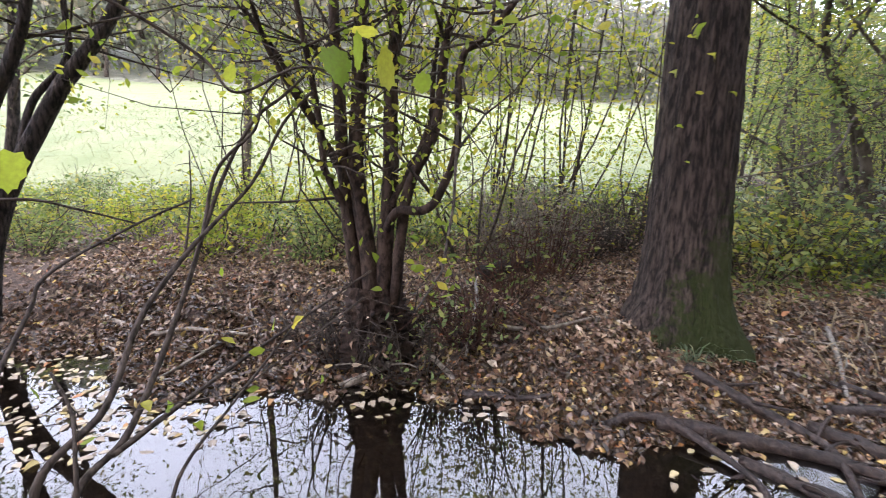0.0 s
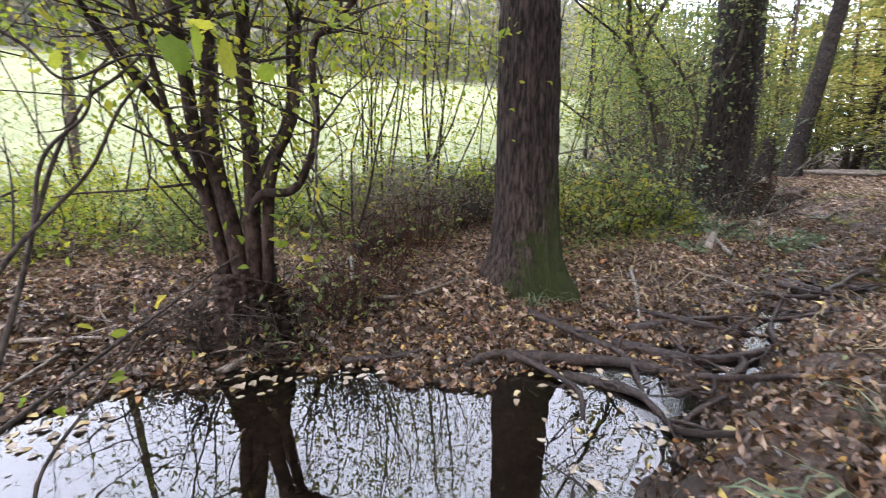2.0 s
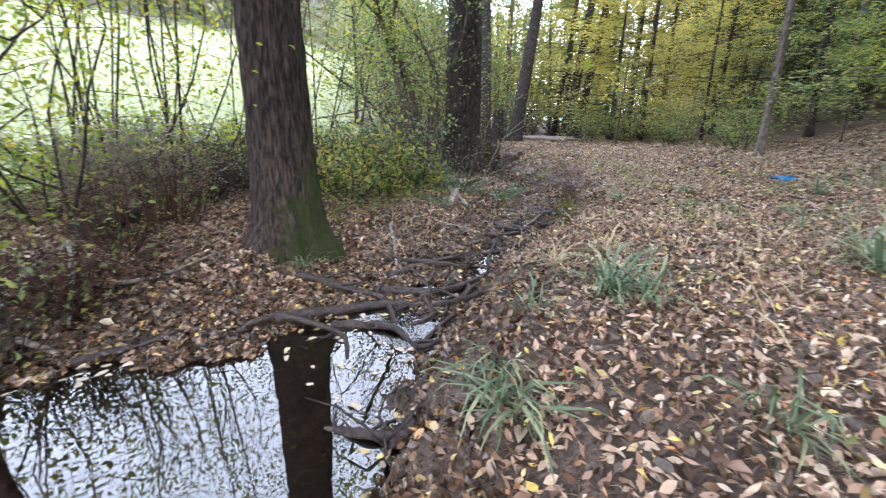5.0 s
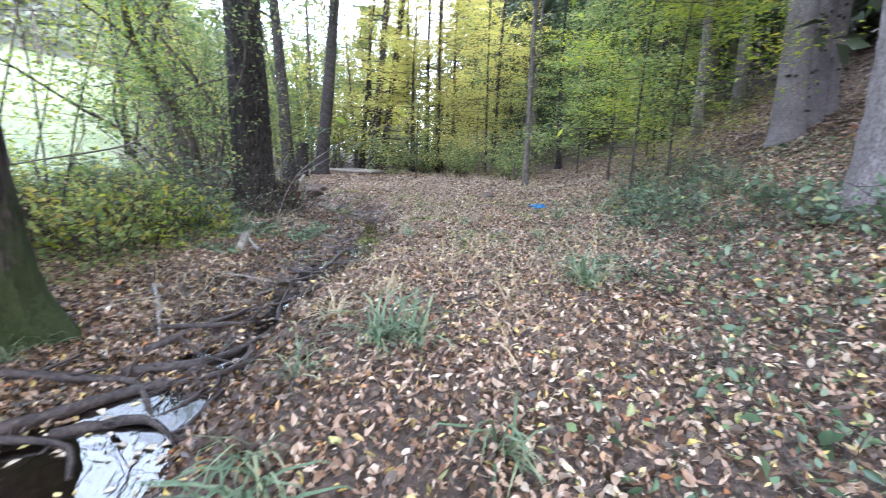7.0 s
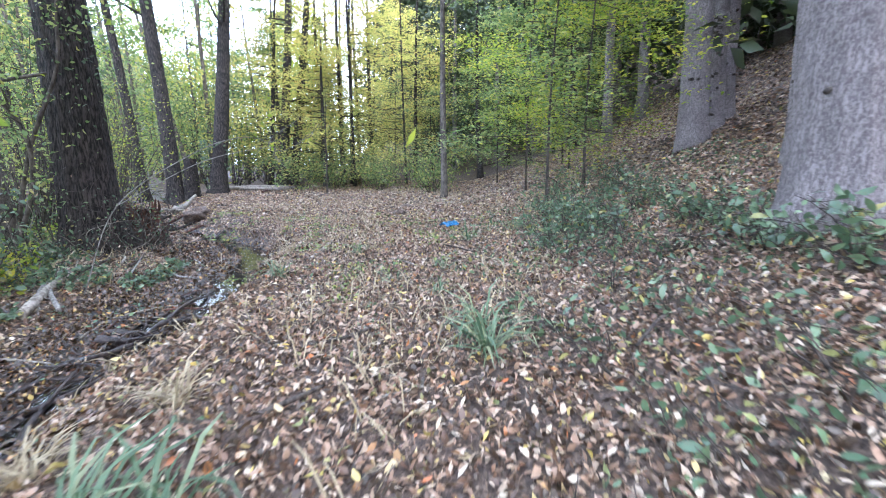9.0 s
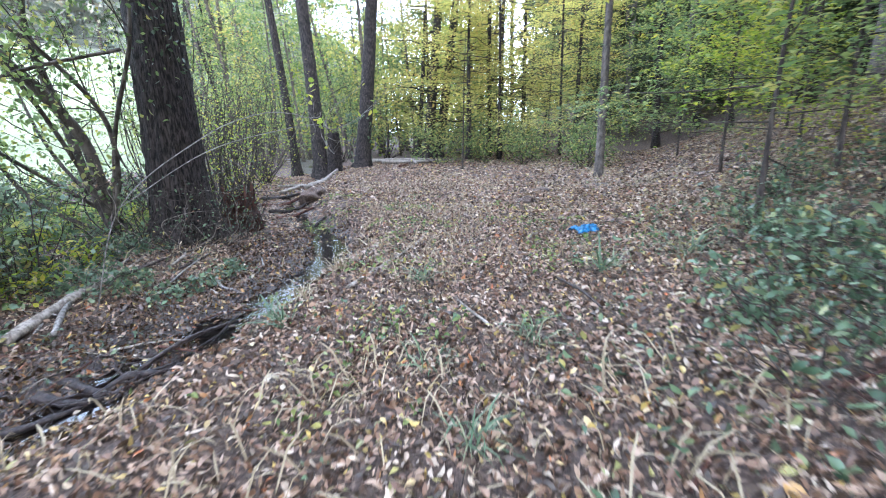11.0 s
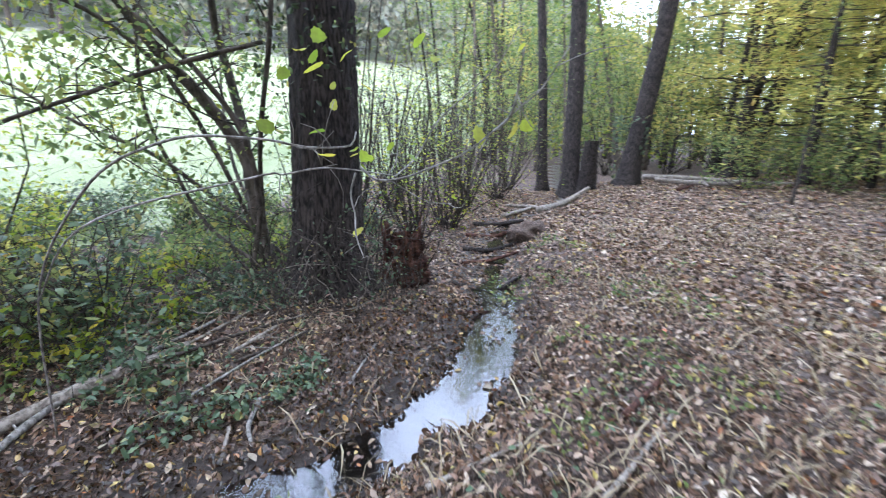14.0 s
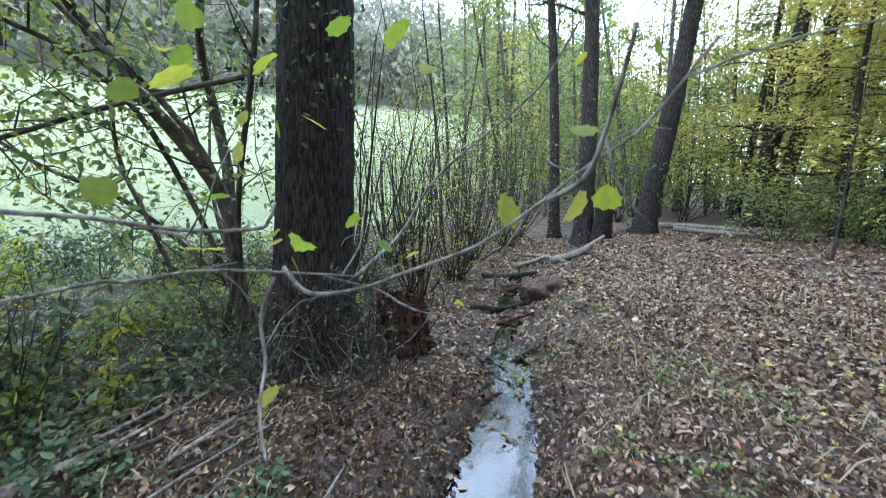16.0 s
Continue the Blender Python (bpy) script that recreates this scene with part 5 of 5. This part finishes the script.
def cover(name, label, x, y, size, mat, up=0.75, shape="leaf", lift=0.012, keep=None, way=None):
    """Loose leaves or blades lying on the ground, or on the water where it is shallow."""
    d, side, half, level = brook_at(x, y)
    z = heights(x, y)
    wet = z < level
    m = ~wet if keep is None else keep(d, side, half, z, level)
    x, y, z = x[m], y[m], np.maximum(z, level)[m]
    s = Soup()
    lie = np.stack([(heights(x - 0.05, y) - heights(x + 0.05, y)) / 0.1, (heights(x, y - 0.05) - heights(x, y + 0.05)) / 0.1, np.ones(len(x))], -1)
    lie[wet[m]] = (0, 0, 1)
    lie /= np.linalg.norm(lie, axis=1)[:, None]
    s.leaves(np.stack([x, y, z], -1) + lie * (rng.uniform(0.2, 1.8, (len(x), 1)) * lift), size, up, shape, 0, way, lie)
    return tagged(new(name, s.mesh(name, mat)), label, "leaves", kind="stuff")


DRY = lambda d, side, half, z, level: (z > level + 0.005) & (d - half > np.where(side > 0, 0.95, np.where(x < 3.2, 0.75, 0.4)) + 0.35 * wave(x, y, 2.0, 8))
DAMP = lambda d, side, half, z, level: (z > level - 0.01) & (d - half <= np.where(side > 0, 0.95, np.where(x < 3.2, 0.75, 0.4)) + 0.35 * wave(x, y, 2.0, 8))
for rule, mat, word in ((DRY, LITTER, "brown and tan"), (DAMP, LITTER_WET, "dark wet")):
    x, y = scatter(52000, -4.2, 10.8, -2.6, 5.9)
    cover("leaf_litter", "thick litter of %s fallen leaves" % word, x, y, 0.056, mat, 0.45, "leaf", 0.022, rule)
    x, y = scatter(64000, -4.5, 10.8, -2.7, 6.0)
    cover("leaf_litter", "%s oval leaves under the fresher ones" % word, x, y, 0.048, mat, 0.5, "oval", 0.018, rule)
    x, y = scatter(80000, -4.5, 10.8, -2.7, 6.0)
    cover("leaf_litter", "%s shreds of crumbled leaves" % word, x, y, 0.062, mat, 0.5, "shred", 0.022, rule)
x, y = scatter(9000, -3.2, 3.2, 1.7, 3.6)
cover("leaf_litter", "wet leaves packed along the pool's far shore", x, y, 0.068, LITTER_WET, 0.7, "leaf", 0.012, lambda d, side, half, z, level: (side > 0) & (z > level - 0.02))
x, y = scatter(42000, 6.5, 15, 5.8, 14.5)
cover("leaf_litter", "wet leaves on the brook's upper banks", x, y, 0.075, LITTER, 0.7, "simple")
x, y = scatter(30000, 10.6, 14.5, -1.5, 8)
cover("leaf_litter", "brown and tan leaves further along the path", x, y, 0.075, LITTER, 0.5, "oval", 0.024)
x, y = scatter(70000, 10.5, 27, -5, 15)
cover("leaf_litter", "litter of fallen leaves towards the wood", x, y, 0.11, LITTER, 0.7, "simple")
x, y = scatter(20000, 1.5, 10.5, -5.2, -2.4)
cover("leaf_litter", "brown leaves lying below the spruce", x, y, 0.062, LITTER, 0.55, "oval", 0.02)
x, y = scatter(9000, -4, 7, -8, -3)
cover("leaf_litter", "litter of fallen leaves on the slope", x, y, 0.09, LITTER, 0.75, "simple")
x, y = scatter(30000, 5, 32, -16, -2.6)
cover("leaf_litter", "brown litter under the spruces", x, y, 0.13, LITTER, 0.75, "simple")
x, y = scatter(2600, -4.5, 2.6, 0.0, 2.4)
cover("floating_leaves", "pale leaves floating at the pool's edge", x, y, 0.07, LITTER_PALE, 0.97, "leaf", 0.003,
      lambda d, side, half, z, level: (z < level + 0.02) & ((x < -1.3 + 0.5 * np.sin(y * 5)) | (side * d > half * 0.84 + 0.07 * np.sin(x * 7) * np.cos(x * 2.3)) | ((x > 1.5) & (rng.uniform(size=len(x)) < 0.25))))
x, y = scatter(14000, 2.4, 10.6, 1, 10)
cover("brook_leaves", "wet leaves lying in the brook", x, y, 0.06, LITTER_WET, 0.9, "leaf", 0.004, lambda d, side, half, z, level: (z < level) & (wave(x, y, 4.5, 4) + 0.9 * d / half > np.where(x > 7.3, 0.85, 0.5)))
x, y = scatter(3000, 2.5, 12, -3.5, 1.2)
k = (0.305 * (x - 1.81) - 0.952 * (y + 1.29) + 0.5 * wave(x, y, 1.3, 2)) > 0.55
cover("bramble_cover", "creeping bramble and ivy leaves on the slope", x[k], y[k], 0.06, LEAF_BRAMBLE, 0.4, "leaf", 0.06)
x, y = scatter(5000, 3, 12, 0, 6)
k = wave(x, y, 1.7, 6) > 0.75
cover("ivy_cover", "small dark green ivy leaves between the litter", x[k], y[k], 0.05, LEAF_BRAMBLE, 0.6, "leaf", 0.03)
x, y = scatter(12000, 5.2, 11.5, 0.4, 7.5)
k = wave(x, y, 2.3, 9) > 0.5
cover("creeping_herbs", "low green ground ivy in patches on the path", x[k], y[k], 0.048, LEAF_GREEN, 0.6, "leaf", 0.035, lambda d, side, half, z, level: side < 0)
x, y = scatter(6500, 4.6, 9.2, 6.6, 9.6)
cover("bank_herbs", "dense low herbs on the bank behind the willow", x, y, 0.07, LEAF_GREEN, 0.45, "leaf", 0.1, lambda d, side, half, z, level: (side > 0) & (d > 2.0 + 0.4 * wave(x, y, 1.5, 2)))
x, y = scatter(5600, 4.4, 7.0, 3.9, 6.6)
k = wave(x, y, 2.1, 3) > 0.0
cover("bank_ivy", "bluish ivy and nettle leaves among sticks on the bank", x[k], y[k], 0.065, LEAF_BRAMBLE, 0.5, "leaf", 0.06, lambda d, side, half, z, level: (side > 0) & (d > 0.7))
x, y = scatter(7000, -12, -4, 2.0, 5.0)
cover("leaf_litter", "fallen leaves along the upper pool", x, y, 0.075, LITTER, 0.65, "simple", 0.012, lambda d, side, half, z, level: (side > 0) & (z > level))
x, y = scatter(9000, -4.2, 3.0, 2.0, 4.2)
cover("leaf_litter", "tan fallen leaves on the pool's far bank", x, y, 0.062, LITTER, 0.6, "leaf", 0.012, lambda d, side, half, z, level: (side > 0) & (z > level))
x, y = scatter(9000, 3, 20, -1, 8)
k = wave(x, y, 0.9, 3) > 0.2
cover("straw_cover", "dry flattened grass on the path", x[k], y[k], 0.22, HAY, 0.97, "blade", 0.004)
x, y = scatter(1500, 2.6, 5.2, 3.6, 6.4)
cover("bank_leaves", "green and yellow herbs on the bank", x, y, 0.06, LEAF_GREEN, 0.5, "leaf", 0.08, lambda d, side, half, z, level: (side > 0) & (d > 1.6))
x, y = scatter(16000, -24, 16, 6, 26)
x2, y2 = scatter(15000, -12, 9, 3.2, 9)
cover("herb_cover", "low green herbs between bank and meadow", x2, y2, 0.075, LEAF_GREEN, 0.45, "simple", 0.13, lambda d, side, half, z, level: (side > 0) & (d > 3.2 + 0.6 * wave(x2, y2, 1.0, 2)))
cover("meadow_tufts", "long pale grass of the meadow", x, y, 0.3, MEADOW_GRASS, 0.5, "blade", 0.01, lambda d, side, half, z, level: (side > 0) & (d > 6.6))
x, y = scatter(2200, -4, 10, -2.8, 7)
s = Soup()
for px, py in zip(x, y):
    a, ln = rng.uniform(0, 6.28), rng.uniform(0.06, 0.28)
    z = ground(px, py) + 0.015
    s.tube([(px, py, z), (px + np.cos(a) * ln, py + np.sin(a) * ln, ground(px + np.cos(a) * ln, py + np.sin(a) * ln) + 0.025)], [0.004, 0.002], 4)
tagged(new("twig_litter", s.mesh("twig_litter", TWIG)), "small dead twigs strewn between leaves", "twigs", kind="stuff")

# single leaves that stand out on the litter
shapes = []
for k in range(10):
    s = Soup()
    s.leaves([(0, 0, 0)], 0.085, 0.85, "leaf")
    shapes.append(s.mesh("fallen_leaf", LITTER_PALE))
for k in range(280):
    x, y = (rng.uniform(1.2, 10), rng.uniform(-2.0, 5.5)) if k % 3 else (rng.uniform(-3, 3), rng.uniform(2.15, 3.4))
    ob = new("fallen_leaf", shapes[k % 10])
    lv = float(brook_at(np.array([x]), np.array([y]))[3][0])
    ob.matrix_world = pose(x, y, max(ground(x, y) + 0.02, lv + 0.004), rng.normal() * 14, rng.normal() * 14, rng.uniform(0, 360))
    ob.parent = ground_ob
